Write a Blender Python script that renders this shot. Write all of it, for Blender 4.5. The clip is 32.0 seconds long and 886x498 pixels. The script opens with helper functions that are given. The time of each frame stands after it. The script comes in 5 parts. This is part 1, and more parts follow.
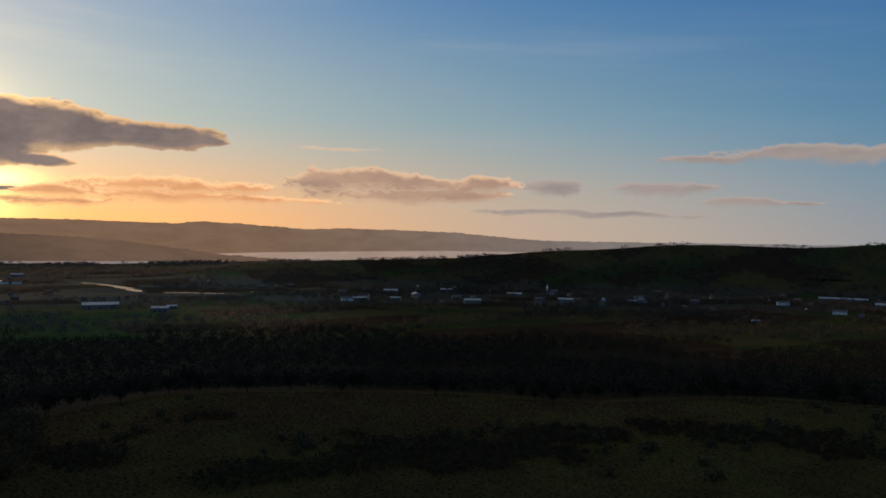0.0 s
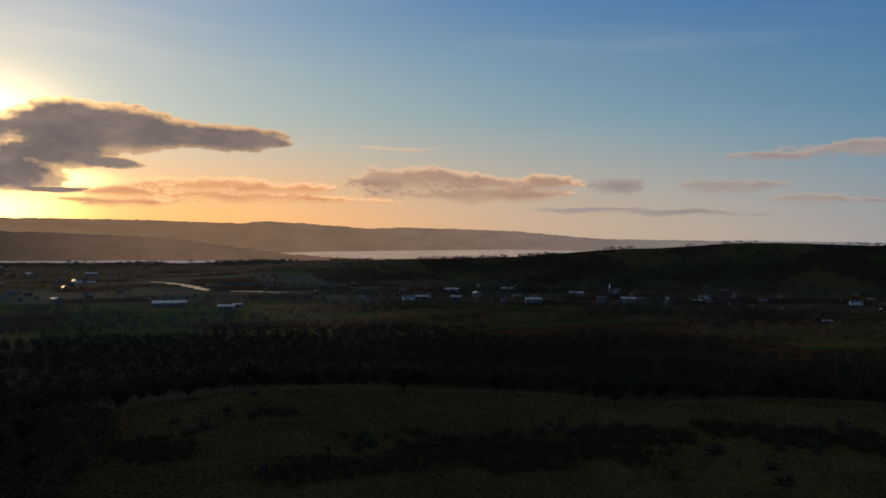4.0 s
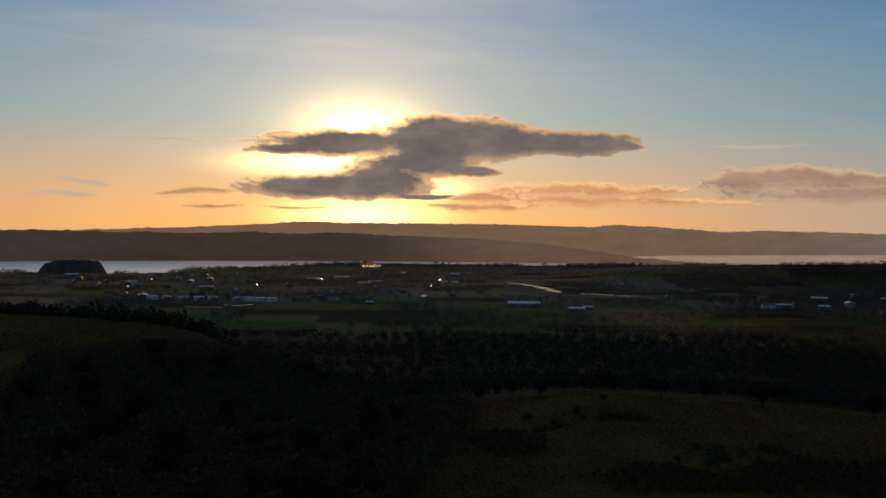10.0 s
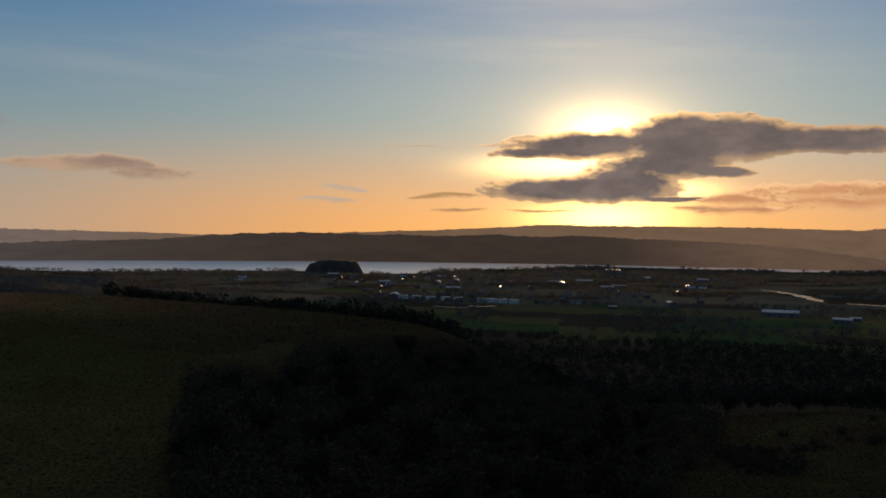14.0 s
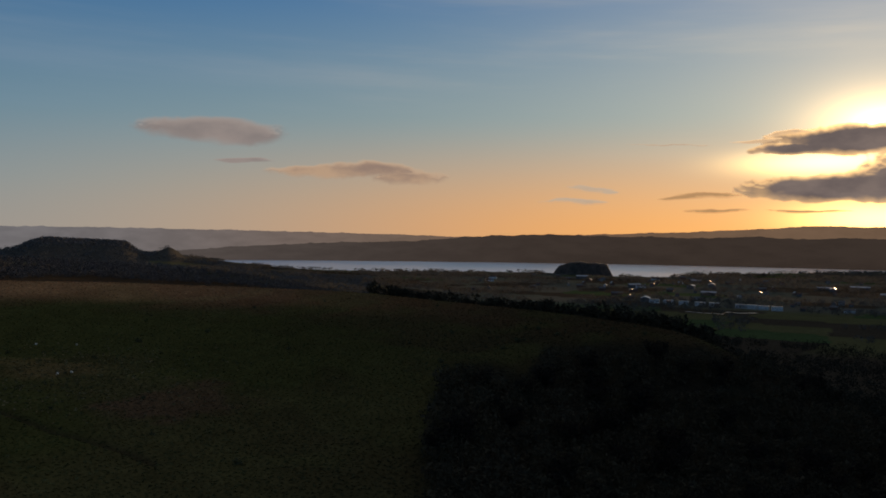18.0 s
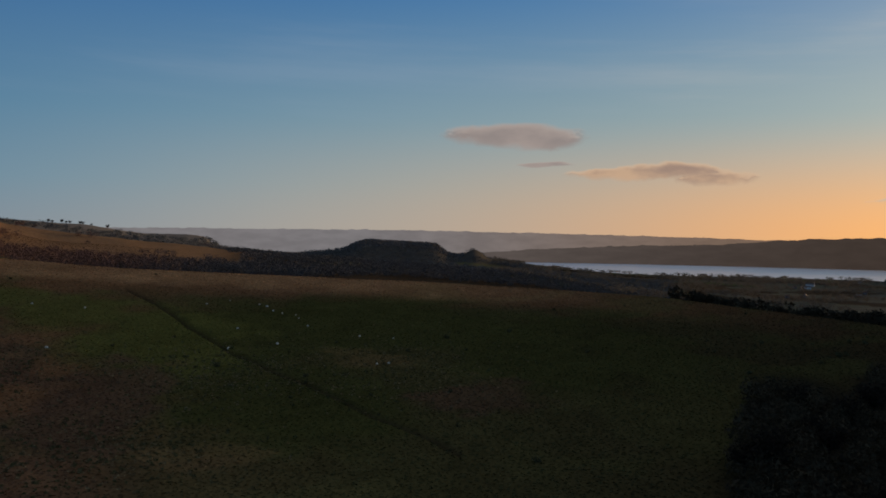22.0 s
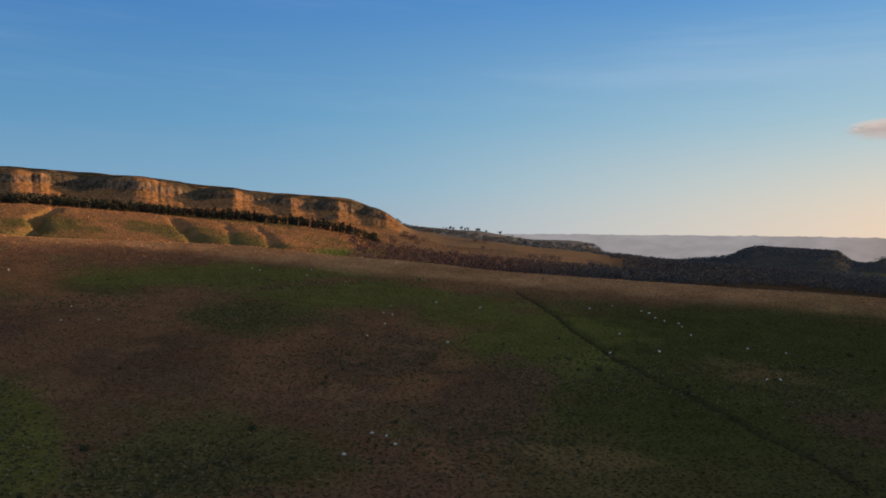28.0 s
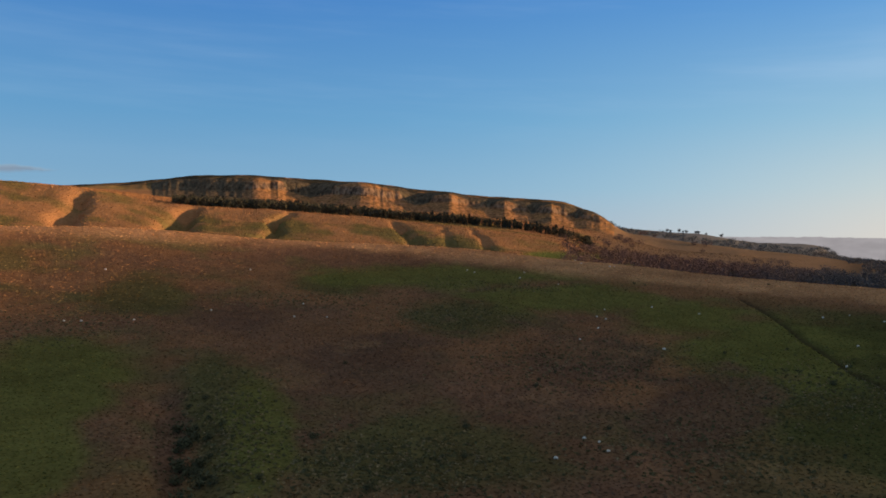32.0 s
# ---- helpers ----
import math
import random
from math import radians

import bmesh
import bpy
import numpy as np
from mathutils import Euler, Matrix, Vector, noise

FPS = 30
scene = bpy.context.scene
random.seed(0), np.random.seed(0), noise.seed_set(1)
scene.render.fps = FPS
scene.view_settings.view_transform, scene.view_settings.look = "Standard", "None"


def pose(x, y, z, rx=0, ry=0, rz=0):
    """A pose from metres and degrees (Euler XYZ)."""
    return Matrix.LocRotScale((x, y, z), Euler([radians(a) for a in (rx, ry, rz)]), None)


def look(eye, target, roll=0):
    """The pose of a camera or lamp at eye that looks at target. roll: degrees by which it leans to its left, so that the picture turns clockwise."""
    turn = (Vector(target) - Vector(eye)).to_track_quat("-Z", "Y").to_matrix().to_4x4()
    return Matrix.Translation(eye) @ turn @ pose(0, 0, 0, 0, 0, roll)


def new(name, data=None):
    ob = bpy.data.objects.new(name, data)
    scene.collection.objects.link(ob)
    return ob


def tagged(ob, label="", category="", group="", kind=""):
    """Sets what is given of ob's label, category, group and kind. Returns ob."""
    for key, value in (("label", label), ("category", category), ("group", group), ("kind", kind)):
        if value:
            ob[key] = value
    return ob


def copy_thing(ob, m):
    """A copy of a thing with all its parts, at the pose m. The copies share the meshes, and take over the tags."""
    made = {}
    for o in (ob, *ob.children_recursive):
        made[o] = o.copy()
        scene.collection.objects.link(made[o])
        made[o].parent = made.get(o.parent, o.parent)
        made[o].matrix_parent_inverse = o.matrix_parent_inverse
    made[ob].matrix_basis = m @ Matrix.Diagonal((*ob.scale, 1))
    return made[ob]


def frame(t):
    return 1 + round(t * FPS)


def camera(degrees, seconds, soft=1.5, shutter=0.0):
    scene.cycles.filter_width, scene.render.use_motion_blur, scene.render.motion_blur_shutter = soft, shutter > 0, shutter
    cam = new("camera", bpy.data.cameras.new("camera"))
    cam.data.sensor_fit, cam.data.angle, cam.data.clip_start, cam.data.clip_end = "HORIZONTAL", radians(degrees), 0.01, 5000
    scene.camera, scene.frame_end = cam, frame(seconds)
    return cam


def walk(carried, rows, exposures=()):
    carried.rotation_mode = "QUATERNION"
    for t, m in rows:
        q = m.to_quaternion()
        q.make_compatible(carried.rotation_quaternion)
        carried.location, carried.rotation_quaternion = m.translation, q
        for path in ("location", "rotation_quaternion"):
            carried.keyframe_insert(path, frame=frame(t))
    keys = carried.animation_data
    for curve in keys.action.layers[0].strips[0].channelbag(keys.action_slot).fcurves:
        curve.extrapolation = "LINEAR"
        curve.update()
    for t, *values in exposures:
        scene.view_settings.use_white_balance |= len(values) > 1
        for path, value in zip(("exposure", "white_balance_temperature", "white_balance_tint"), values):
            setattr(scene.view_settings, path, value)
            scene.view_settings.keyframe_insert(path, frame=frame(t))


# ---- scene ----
EYE = 150.0  # height of the camera over the water
cam = camera(55.73, 32.0, soft=1.7)
PATH = [
    (0.0, pose(0, 0, EYE, 89.01, -0.87, 0.01)),
    (1.0, pose(0, 0, EYE, 88.98, -0.73, -0.36)),
    (2.0, pose(0, 0, EYE, 88.92, -0.60, -0.70)),
    (2.5, pose(0, 0, EYE, 88.89, -0.61, -0.89)),
    (4.5, pose(0, 0, EYE, 88.87, -0.67, 6.54)),
    (5.0, pose(0, 0, EYE, 88.85, -0.71, 8.56)),
    (5.5, pose(0, 0, EYE, 88.84, -0.72, 10.58)),
    (6.0, pose(0, 0, EYE, 88.84, -0.68, 12.37)),
    (6.5, pose(0, 0, EYE, 88.84, -0.64, 14.19)),
    (7.0, pose(0, 0, EYE, 88.84, -0.61, 15.99)),
    (7.5, pose(0, 0, EYE, 88.84, -0.61, 17.92)),
    (8.0, pose(0, 0, EYE, 88.85, -0.61, 19.82)),
    (8.5, pose(0, 0, EYE, 88.85, -0.59, 21.78)),
    (9.0, pose(0, 0, EYE, 88.85, -0.57, 23.76)),
    (9.5, pose(0, 0, EYE, 88.86, -0.55, 25.76)),
    (10.0, pose(0, 0, EYE, 88.88, -0.56, 27.77)),
    (10.5, pose(0, 0, EYE, 88.89, -0.57, 29.81)),
    (11.0, pose(0, 0, EYE, 88.91, -0.60, 31.85)),
    (11.5, pose(0, 0, EYE, 88.92, -0.64, 33.89)),
    (12.0, pose(0, 0, EYE, 88.93, -0.67, 35.96)),
    (12.5, pose(0, 0, EYE, 88.93, -0.69, 37.99)),
    (13.0, pose(0, 0, EYE, 88.93, -0.70, 40.06)),
    (13.5, pose(0, 0, EYE, 88.93, -0.71, 42.16)),
    (14.0, pose(0, 0, EYE, 88.92, -0.71, 44.22)),
    (14.5, pose(0, 0, EYE, 88.91, -0.69, 46.32)),
    (16.5, pose(0, 0, EYE, 88.89, -0.67, 54.73)),
    (17.0, pose(0, 0, EYE, 88.88, -0.66, 56.89)),
    (17.5, pose(0, 0, EYE, 88.87, -0.66, 59.00)),
    (18.0, pose(0, 0, EYE, 88.87, -0.66, 61.12)),
    (18.5, pose(0, 0, EYE, 88.87, -0.66, 63.23)),
    (19.0, pose(0, 0, EYE, 88.87, -0.67, 65.36)),
    (19.5, pose(0, 0, EYE, 88.87, -0.69, 67.46)),
    (20.0, pose(0, 0, EYE, 88.87, -0.70, 70.22)),
    (20.5, pose(0, 0, EYE, 88.86, -0.71, 73.10)),
    (21.0, pose(0, 0, EYE, 88.85, -0.72, 76.06)),
    (21.5, pose(0, 0, EYE, 88.84, -0.72, 78.54)),
    (22.0, pose(0, 0, EYE, 88.84, -0.71, 81.39)),
    (22.5, pose(0, 0, EYE, 88.84, -0.70, 83.79)),
    (23.0, pose(0, 0, EYE, 88.85, -0.69, 86.23)),
    (23.5, pose(0, 0, EYE, 88.85, -0.69, 88.56)),
    (24.0, pose(0, 0, EYE, 88.87, -0.68, 90.90)),
    (24.5, pose(0, 0, EYE, 88.89, -0.68, 93.12)),
    (26.5, pose(0, 0, EYE, 88.92, -0.68, 101.21)),
    (27.0, pose(0, 0, EYE, 88.94, -0.68, 102.89)),
    (27.5, pose(0, 0, EYE, 88.95, -0.69, 105.09)),
    (28.0, pose(0, 0, EYE, 88.95, -0.70, 107.10)),
    (28.5, pose(0, 0, EYE, 88.96, -0.71, 109.29)),
    (29.0, pose(0, 0, EYE, 88.96, -0.71, 111.41)),
    (29.5, pose(0, 0, EYE, 88.95, -0.71, 113.29)),
    (30.0, pose(0, 0, EYE, 88.95, -0.70, 115.30)),
    (30.5, pose(0, 0, EYE, 88.95, -0.69, 117.06)),
    (31.0, pose(0, 0, EYE, 88.95, -0.68, 118.77)),
    (31.5, pose(0, 0, EYE, 88.96, -0.68, 120.22)),
    (32.0, pose(0, 0, EYE, 88.97, -0.68, 121.58)),
]
EXPOSURES = [(0.0, -0.6), (2.5, -0.6), (5.0, -0.68), (8.0, -0.8), (13.0, -0.9), (17.0, -0.97), (19.5, -0.97), (21.0, -0.82), (22.5, -0.7), (24.0, -0.5), (26.5, -0.12), (28.0, 0.03), (32.0, 0.2)]
walk(cam, PATH, EXPOSURES)

# ---- world and sun ----
SUN_AZ, SUN_EL = 33.4, 6.8


def heading(az, el=0.0):
    """Unit vector of an azimuth (degrees, to the left of +y) and an elevation."""
    a, e = radians(az), radians(el)
    return Vector((-math.sin(a) * math.cos(e), math.cos(a) * math.cos(e), math.sin(e)))


class Nodes:
    """A thin helper for node trees."""

    def __init__(self, tree):
        self.t = tree
        tree.nodes.clear()

    def add(self, kind, **kw):
        n = self.t.nodes.new(kind)
        for k, v in kw.items():
            if k == "op":
                n.operation = v
            elif k == "kind":
                n.noise_type = v
        return n

    def put(self, sock, v):
        if hasattr(v, "is_output"):
            self.t.links.new(v, sock)
        else:
            sock.default_value = v

    def m(self, op, a, b=0.0, c=0.0):
        n = self.add("ShaderNodeMath", op=op)
        for i, v in enumerate((a, b, c)):
            self.put(n.inputs[i], v)
        return n.outputs[0]

    def vm(self, op, a, b=(0, 0, 0), out=0):
        n = self.add("ShaderNodeVectorMath", op=op)
        self.put(n.inputs[0], a)
        self.put(n.inputs[1], b)
        return n.outputs[out]

    def xyz(self, x, y, z=0.0):
        n = self.add("ShaderNodeCombineXYZ")
        for i, v in enumerate((x, y, z)):
            self.put(n.inputs[i], v)
        return n.outputs[0]

    def step(self, v, lo, hi, a=0.0, b=1.0):
        n = self.add("ShaderNodeMapRange")
        n.interpolation_type = "SMOOTHSTEP"
        self.put(n.inputs[0], v)
        for i, w in enumerate((lo, hi, a, b)):
            self.put(n.inputs[i + 1], w)
        return n.outputs[0]

    def mix(self, fac, a, b, blend="MIX"):
        n = self.add("ShaderNodeMix")
        n.data_type, n.blend_type = "RGBA", blend
        self.put(n.inputs[0], fac)
        for s, v in ((n.inputs[6], a), (n.inputs[7], b)):
            self.put(s, (*v, 1) if isinstance(v, tuple) and len(v) == 3 else v)
        return n.outputs[2]

    def noise(self, vec, scale, detail=4.0, rough=0.55, out=0):
        n = self.add("ShaderNodeTexNoise")
        self.put(n.inputs["Vector"], vec)
        n.inputs["Scale"].default_value = scale
        n.inputs["Detail"].default_value = detail
        n.inputs["Roughness"].default_value = rough
        return n.outputs[out]

    def ramp(self, v, stops):
        n = self.add("ShaderNodeValToRGB")
        self.put(n.inputs[0], v)
        e = n.color_ramp.elements
        while len(e) < len(stops):
            e.new(0.5)
        for el, (p, c) in zip(e, stops):
            el.position, el.color = p, (*c, 1)
        return n.outputs[0]


world = bpy.data.worlds.new("evening_sky")
scene.world = world
world.use_nodes = True
N = Nodes(world.node_tree)
way = N.add("ShaderNodeTexCoord").outputs["Generated"]
sep = N.add("ShaderNodeSeparateXYZ")
N.put(sep.inputs[0], way)
dx, dy, dz = sep.outputs
el_ = N.m("MULTIPLY", N.m("ARCSINE", dz), 180 / math.pi)
az_ = N.m("MULTIPLY", N.m("ARCTAN2", N.m("MULTIPLY", dx, -1.0), dy), 180 / math.pi)
sky = N.add("ShaderNodeTexSky")
sky.sky_type, sky.sun_disc = "NISHITA", False
sky.sun_elevation, sky.sun_rotation = radians(SUN_EL), radians(-SUN_AZ)
sky.air_density, sky.dust_density, sky.ozone_density = 1.0, 1.0, 2.0
def off(v, c, w):
    """Distance of v from c, in units of w."""
    return N.m("DIVIDE", N.m("SUBTRACT", v, c), w)


def gauss(v):
    return N.m("EXPONENT", N.m("MULTIPLY", N.m("MULTIPLY", v, v), -1.0))


def scaled(colour, fac):
    return N.vm("MULTIPLY", colour, N.xyz(fac, fac, fac))


def plus(p, q):
    return N.vm("ADD", p, q)


# clear air: blue overhead, paler and warmer to the horizon below the sun
up = N.m("DIVIDE", N.m("MAXIMUM", el_, 0.0), 90.0)
air = N.ramp(up, [(0.0, (0.36, 0.43, 0.51)), (0.035, (0.245, 0.41, 0.55)), (0.085, (0.15, 0.345, 0.545)), (0.18, (0.066, 0.22, 0.515)), (0.35, (0.19, 0.23, 0.32)), (1.0, (0.25, 0.235, 0.225))])
from_sun = off(az_, SUN_AZ, 1.0)
d_az = N.m("MAXIMUM", from_sun, N.m("MULTIPLY", from_sun, -1.3))
psi = N.m("MULTIPLY", N.m("ARCCOSINE", N.m("MINIMUM", N.vm("DOT_PRODUCT", way, tuple(heading(SUN_AZ, SUN_EL)), out=1), 1.0)), 180 / math.pi)
warm = N.m("MULTIPLY", N.step(N.m("ABSOLUTE", from_sun), 80.0, 12.0), N.step(el_, 8.2, -0.6))
warm_col = N.mix(N.step(d_az, 55.0, 6.0), (0.96, 0.62, 0.40), (1.6, 0.70, 0.19))
air = N.vm("MULTIPLY", air, N.mix(N.step(d_az, 25.0, 110.0), (1.5, 1.38, 1.22), (0.72, 0.83, 0.92)))
# paler low air within sight of the sun
air = N.mix(N.m("MULTIPLY", N.step(d_az, 90.0, 25.0, 0.0, 0.72), N.step(el_, 17.0, 1.0)), air, (0.60, 0.63, 0.53))
air = N.mix(warm, air, warm_col)
# thin high veil, drawn out in streaks
streak = N.noise(N.xyz(N.m("MULTIPLY", N.m("ADD", az_, N.m("MULTIPLY", el_, 2.2)), 0.02), N.m("MULTIPLY", N.m("ADD", el_, N.m("MULTIPLY", az_, -0.045)), 0.22)), 1.0, 5.0, 0.6)
veil = N.m("MULTIPLY", N.step(streak, 0.46, 0.75), N.m("MULTIPLY", N.step(el_, 3.0, 9.0), N.step(el_, 40.0, 22.0)))
air = N.mix(N.m("MULTIPLY", veil, N.step(d_az, 140.0, 10.0, 0.10, 0.34)), air, N.mix(N.step(psi, 55.0, 8.0), (0.42, 0.55, 0.72), (0.95, 0.85, 0.72)))
# glare round the sun
glare = plus(scaled((1.0, 0.60, 0.25), N.m("MULTIPLY", N.m("EXPONENT", N.m("DIVIDE", psi, -4.6)), 0.9)), scaled((0.36, 0.29, 0.16), N.m("MULTIPLY", gauss(N.m("DIVIDE", psi, 24.0)), N.step(el_, 0.0, 9.0, 0.35, 1.0))))
core = N.vm("LENGTH", N.xyz(off(az_, SUN_AZ, 2.1), off(el_, 6.9, 1.0)), out=1)
glare = plus(glare, scaled((13.0, 8.2, 3.2), N.m("EXPONENT", N.m("MULTIPLY", core, -1.35))))
glare = plus(glare, scaled((5.6, 3.5, 1.05), N.m("MULTIPLY", gauss(off(az_, 33.3, 4.2)), gauss(off(el_, 1.1, 1.1)))))
glare = plus(glare, scaled((4.6, 3.0, 1.05), N.m("MULTIPLY", gauss(off(az_, 36.6, 4.3)), gauss(off(el_, 4.6, 0.75)))))
glare = plus(glare, scaled((3.6, 2.2, 0.7), N.m("MULTIPLY", gauss(off(az_, 28.6, 2.4)), gauss(off(el_, 3.0, 0.6)))))
air = plus(air, glare)
air = plus(air, scaled(sky.outputs[0], 0.006))

bg = N.add("ShaderNodeBackground")
N.put(bg.inputs[0], air)
bg.inputs[1].default_value = 1.0
outw = N.add("ShaderNodeOutputWorld")
N.put(outw.inputs[0], bg.outputs[0])

sun = new("sun", bpy.data.lights.new("sun", "SUN"))
sun.data.energy, sun.data.angle, sun.data.color = 5.0, radians(0.5), (1.0, 0.62, 0.32)
sun.matrix_world = look(heading(SUN_AZ, SUN_EL) * 4000, (0, 0, 0))

# ---- land ----

def lattice(seed):
    return np.random.default_rng(seed).random((256, 256))


LAT = [lattice(i) for i in range(6)]


def vnoise(x, y, scale, octaves=4, seed=0):
    """Smooth value noise about 0, of the size scale in metres."""
    out, amp, tot = 0.0, 1.0, 0.0
    for o in range(octaves):
        u, v = x / scale + 57.3 * o + 11 * seed, y / scale + 23.7 * o
        iu, iv = np.floor(u).astype(int), np.floor(v).astype(int)
        fu, fv = u - iu, v - iv
        fu, fv = fu * fu * (3 - 2 * fu), fv * fv * (3 - 2 * fv)
        L = LAT[(seed + o) % 6]
        g = lambda i, j: L[i % 256, j % 256]
        n = (g(iu, iv) * (1 - fu) + g(iu + 1, iv) * fu) * (1 - fv) + (g(iu, iv + 1) * (1 - fu) + g(iu + 1, iv + 1) * fu) * fv
        out = out + amp * (n - 0.5) * 2
        tot += amp
        amp, scale = amp * 0.5, scale * 0.5
    return out / tot


GRID = np.arange(-180, 180.01, 0.2)


def along(points, soft=1.0):
    """A smooth curve over the azimuth through a few stations (azimuth, value)."""
    p = np.array(points, float)
    y = np.interp(GRID, p[:, 0], p[:, 1])
    k = np.exp(-0.5 * (np.arange(-20, 21) * 0.2 / max(soft, 0.05)) ** 2)
    y = np.convolve(np.pad(y, 20, mode="edge"), k / k.sum(), "valid")
    return y + (y[0] - y[-1]) * np.clip((GRID - 160) / 20, 0, 1)


def rise(r, deg):
    """Height of a point that stands at that angle over the camera's level, r metres away."""
    return EYE + r * math.tan(radians(deg))


def stations(r, valley, points):
    """Stations given as angles over the camera's level, with a flat valley height outside of them."""
    pts = [(-180, valley), (-60, valley), (60, valley)] + [(a, rise(r, e)) for a, e in points]
    return [p for p in pts if p[0] < 61] + [p for p in pts if p[0] >= 61]


# the pasture hill: its brow all round the camera
BROW_R = along([(-180, 330), (-35, 320), (28, 310), (36, 290), (45, 330), (60, 420), (80, 470), (110, 500), (150, 520), (180, 400)], 4)
BROW_E = along([(-180, -8), (-60, -9), (-35, -10.5), (-20, -10.8), (-9, -12), (0, -11.6), (10, -11.35), (17, -11.3), (23, -11.9), (28, -13.2),
                (33, -14), (36, -12), (40, -9.0), (43, -7.1), (45.5, -6.3), (53.5, -5.35), (60.5, -4.75), (66, -4.25), (72.4, -3.92), (79, -3.66), (88, -3.3), (95, -3.0), (102.6, -2.6),
                (108.4, -2.02), (114.2, -1.62), (118.7, -1.05), (124, -0.8), (130, -0.62), (134, -0.5), (138.3, -0.1), (143.4, 0.2), (150, 0.15), (160, 0.3), (180, -8)], 1.5)
# rings of the country behind it
RINGS = [
    (650, along(stations(650, 42, [(68, -5.5), (75, -4.4), (90, -3.4), (100, -2.9), (107, -2.6), (111, -2.3), (118, -1.3), (125, -1.0), (135, -0.5), (143, 0.0), (150, 0.1), (165, 0.5), (180, -2)]))),
    (850, along(stations(850, 26, [(68, -5.0), (75, -3.9), (90, -2.9), (94, -2.6), (101, -2.2), (107, -1.7), (111, -1.4), (113.3, -0.35), (117, 0.23), (121.6, 0.56), (127, 1.07), (133, 1.47), (140, 1.71), (145, 2.71), (150, 2.9), (165, 3.0), (180, 0)]), 0.6)),
    (1130, along(stations(1130, 10, [(68, -4.6), (75, -3.3), (94, -1.8), (101, -1.3), (107, -0.8), (109, -0.3), (111, 0.3), (117, 1.07), (121.6, 1.53), (127, 1.6), (133, 2.0), (138, 2.0), (143, 2.5), (150, 2.6), (180, 1)]), 0.6)),
    (1215, along(stations(1215, 8, [(68, -4.4), (75, -3.1), (94, -1.6), (98, -1.2), (101, -0.9), (107, -0.2), (109.3, 0.2), (109.9, 0.6), (111.1, 1.5), (113.3, 2.1), (118, 2.45), (121.6, 2.75), (127, 3.35), (133, 3.6), (138, 3.5), (142, 3.05), (146, 2.6), (150, 2.3), (180, 1)]), 0.3)),
    (1400, along(stations(1400, 7, [(68, -4.0), (75, -3.0), (94, -1.7), (101, -1.0), (107, -0.3), (109.6, 0.1), (111.1, 1.4), (113.3, 2.2), (118, 2.56), (121.6, 2.87), (127, 3.48), (133, 3.75), (138, 3.68), (142, 3.15), (146, 2.68), (150, 2.4), (180, 1)]), 0.4)),
    (1900, along(stations(1900, 6, [(68, -3.6), (75, -2.6), (90, -1.9), (96.3, -1.35), (97.2, -0.55), (98.4, -0.37), (101.5, -0.28), (104.5, 0.2), (109.2, 0.46), (115, 0.6), (120, 1.3), (150, 1.5), (180, 1)]), 0.25)),
    (2300, along(stations(2300, 6, [(68, -3.3), (74.5, -2.6), (75.7, -2.25), (78.3, -1.8), (78.9, -1.3), (79.2, -1.12), (79.6, -1.3), (80.2, -1.62), (81.2, -1.45), (81.8, -0.86), (84.6, -0.76), (86.6, -0.64), (87.5, -0.9), (88.1, -1.3), (92, -1.7), (96, -1.95), (110, -1), (150, 0), (180, 0)]), 0.2)),
    (2750, along([(-180, 8), (-60, 40), (-40, rise(2750, 0.0)), (-28.2, rise(2750, -0.18)), (-23.6, rise(2750, -0.46)), (-17.8, rise(2750, -0.38)), (-14.2, rise(2750, -0.5)), (-9.8, rise(2750, -0.88)), (-4.8, rise(2750, -1.18)), (0, rise(2750, -1.62)), (6, rise(2750, -1.85)), (9.7, rise(2750, -2.0)), (14, rise(2750, -2.3)), (18, 12), (21, 6), (92, 6), (100, 8), (120, 60), (150, 120), (180, 60)])),
    (3400, along([(-180, 8), (-40, 150), (-28, 100), (-10, 50), (0, 22), (8, 8), (15, 6), (60, 6), (100, 10), (180, 40)])),
    (5200, along([(-180, 30), (-40, 120), (-28, 60), (-10, 20), (0, 6), (20, 5), (100, 5), (180, 30)])),
]
SHORE = along([(-180, 9000), (-8, 9000), (-3, 5000), (3, 4700), (9.7, 4350), (14, 4200), (17.7, 4050), (21.5, 3820), (25, 3880), (33, 3950), (40, 3500), (44, 3250), (46, 3020), (49, 2960), (54.6, 3180), (60, 3150), (67.5, 3120), (72, 3330), (75.7, 3950), (78, 5000), (90, 9000), (180, 9000)], 0.5)


def at(curve, a):
    return np.interp(a, GRID, curve)


def fade(x, lo, hi):
    t = np.clip((x - lo) / (hi - lo), 0, 1)
    return t * t * (3 - 2 * t)


# the line of the crags juts out and falls back in buttresses
BUTTRESS = along([(-180, 0), (109, 0), (111, -12), (112.5, 14), (114.2, -10), (115.6, 12), (117.4, -14), (118.4, 14), (120.6, -4), (121, -22), (123.4, 26), (126.8, -26), (127.2, -28), (130.6, 30), (134.2, -26), (138, 6), (142, 26), (146, 0), (180, 0)], 0.12)
# burns cut into the spur below the crags: azimuth, half width in degrees, depth
GULLIES = [(145.4, 1.2, 14), (138.9, 1.4, 17), (133.0, 0.7, 13), (123.9, 0.9, 7), (121.3, 0.6, 3.5), (119.0, 0.6, 4)]
DITCH = [(103.3, 463), (102.4, 443), (100.3, 404), (98.3, 355), (95.7, 307), (93.1, 278), (89.5, 249), (86.3, 222), (83.0, 205), (74, 155)]


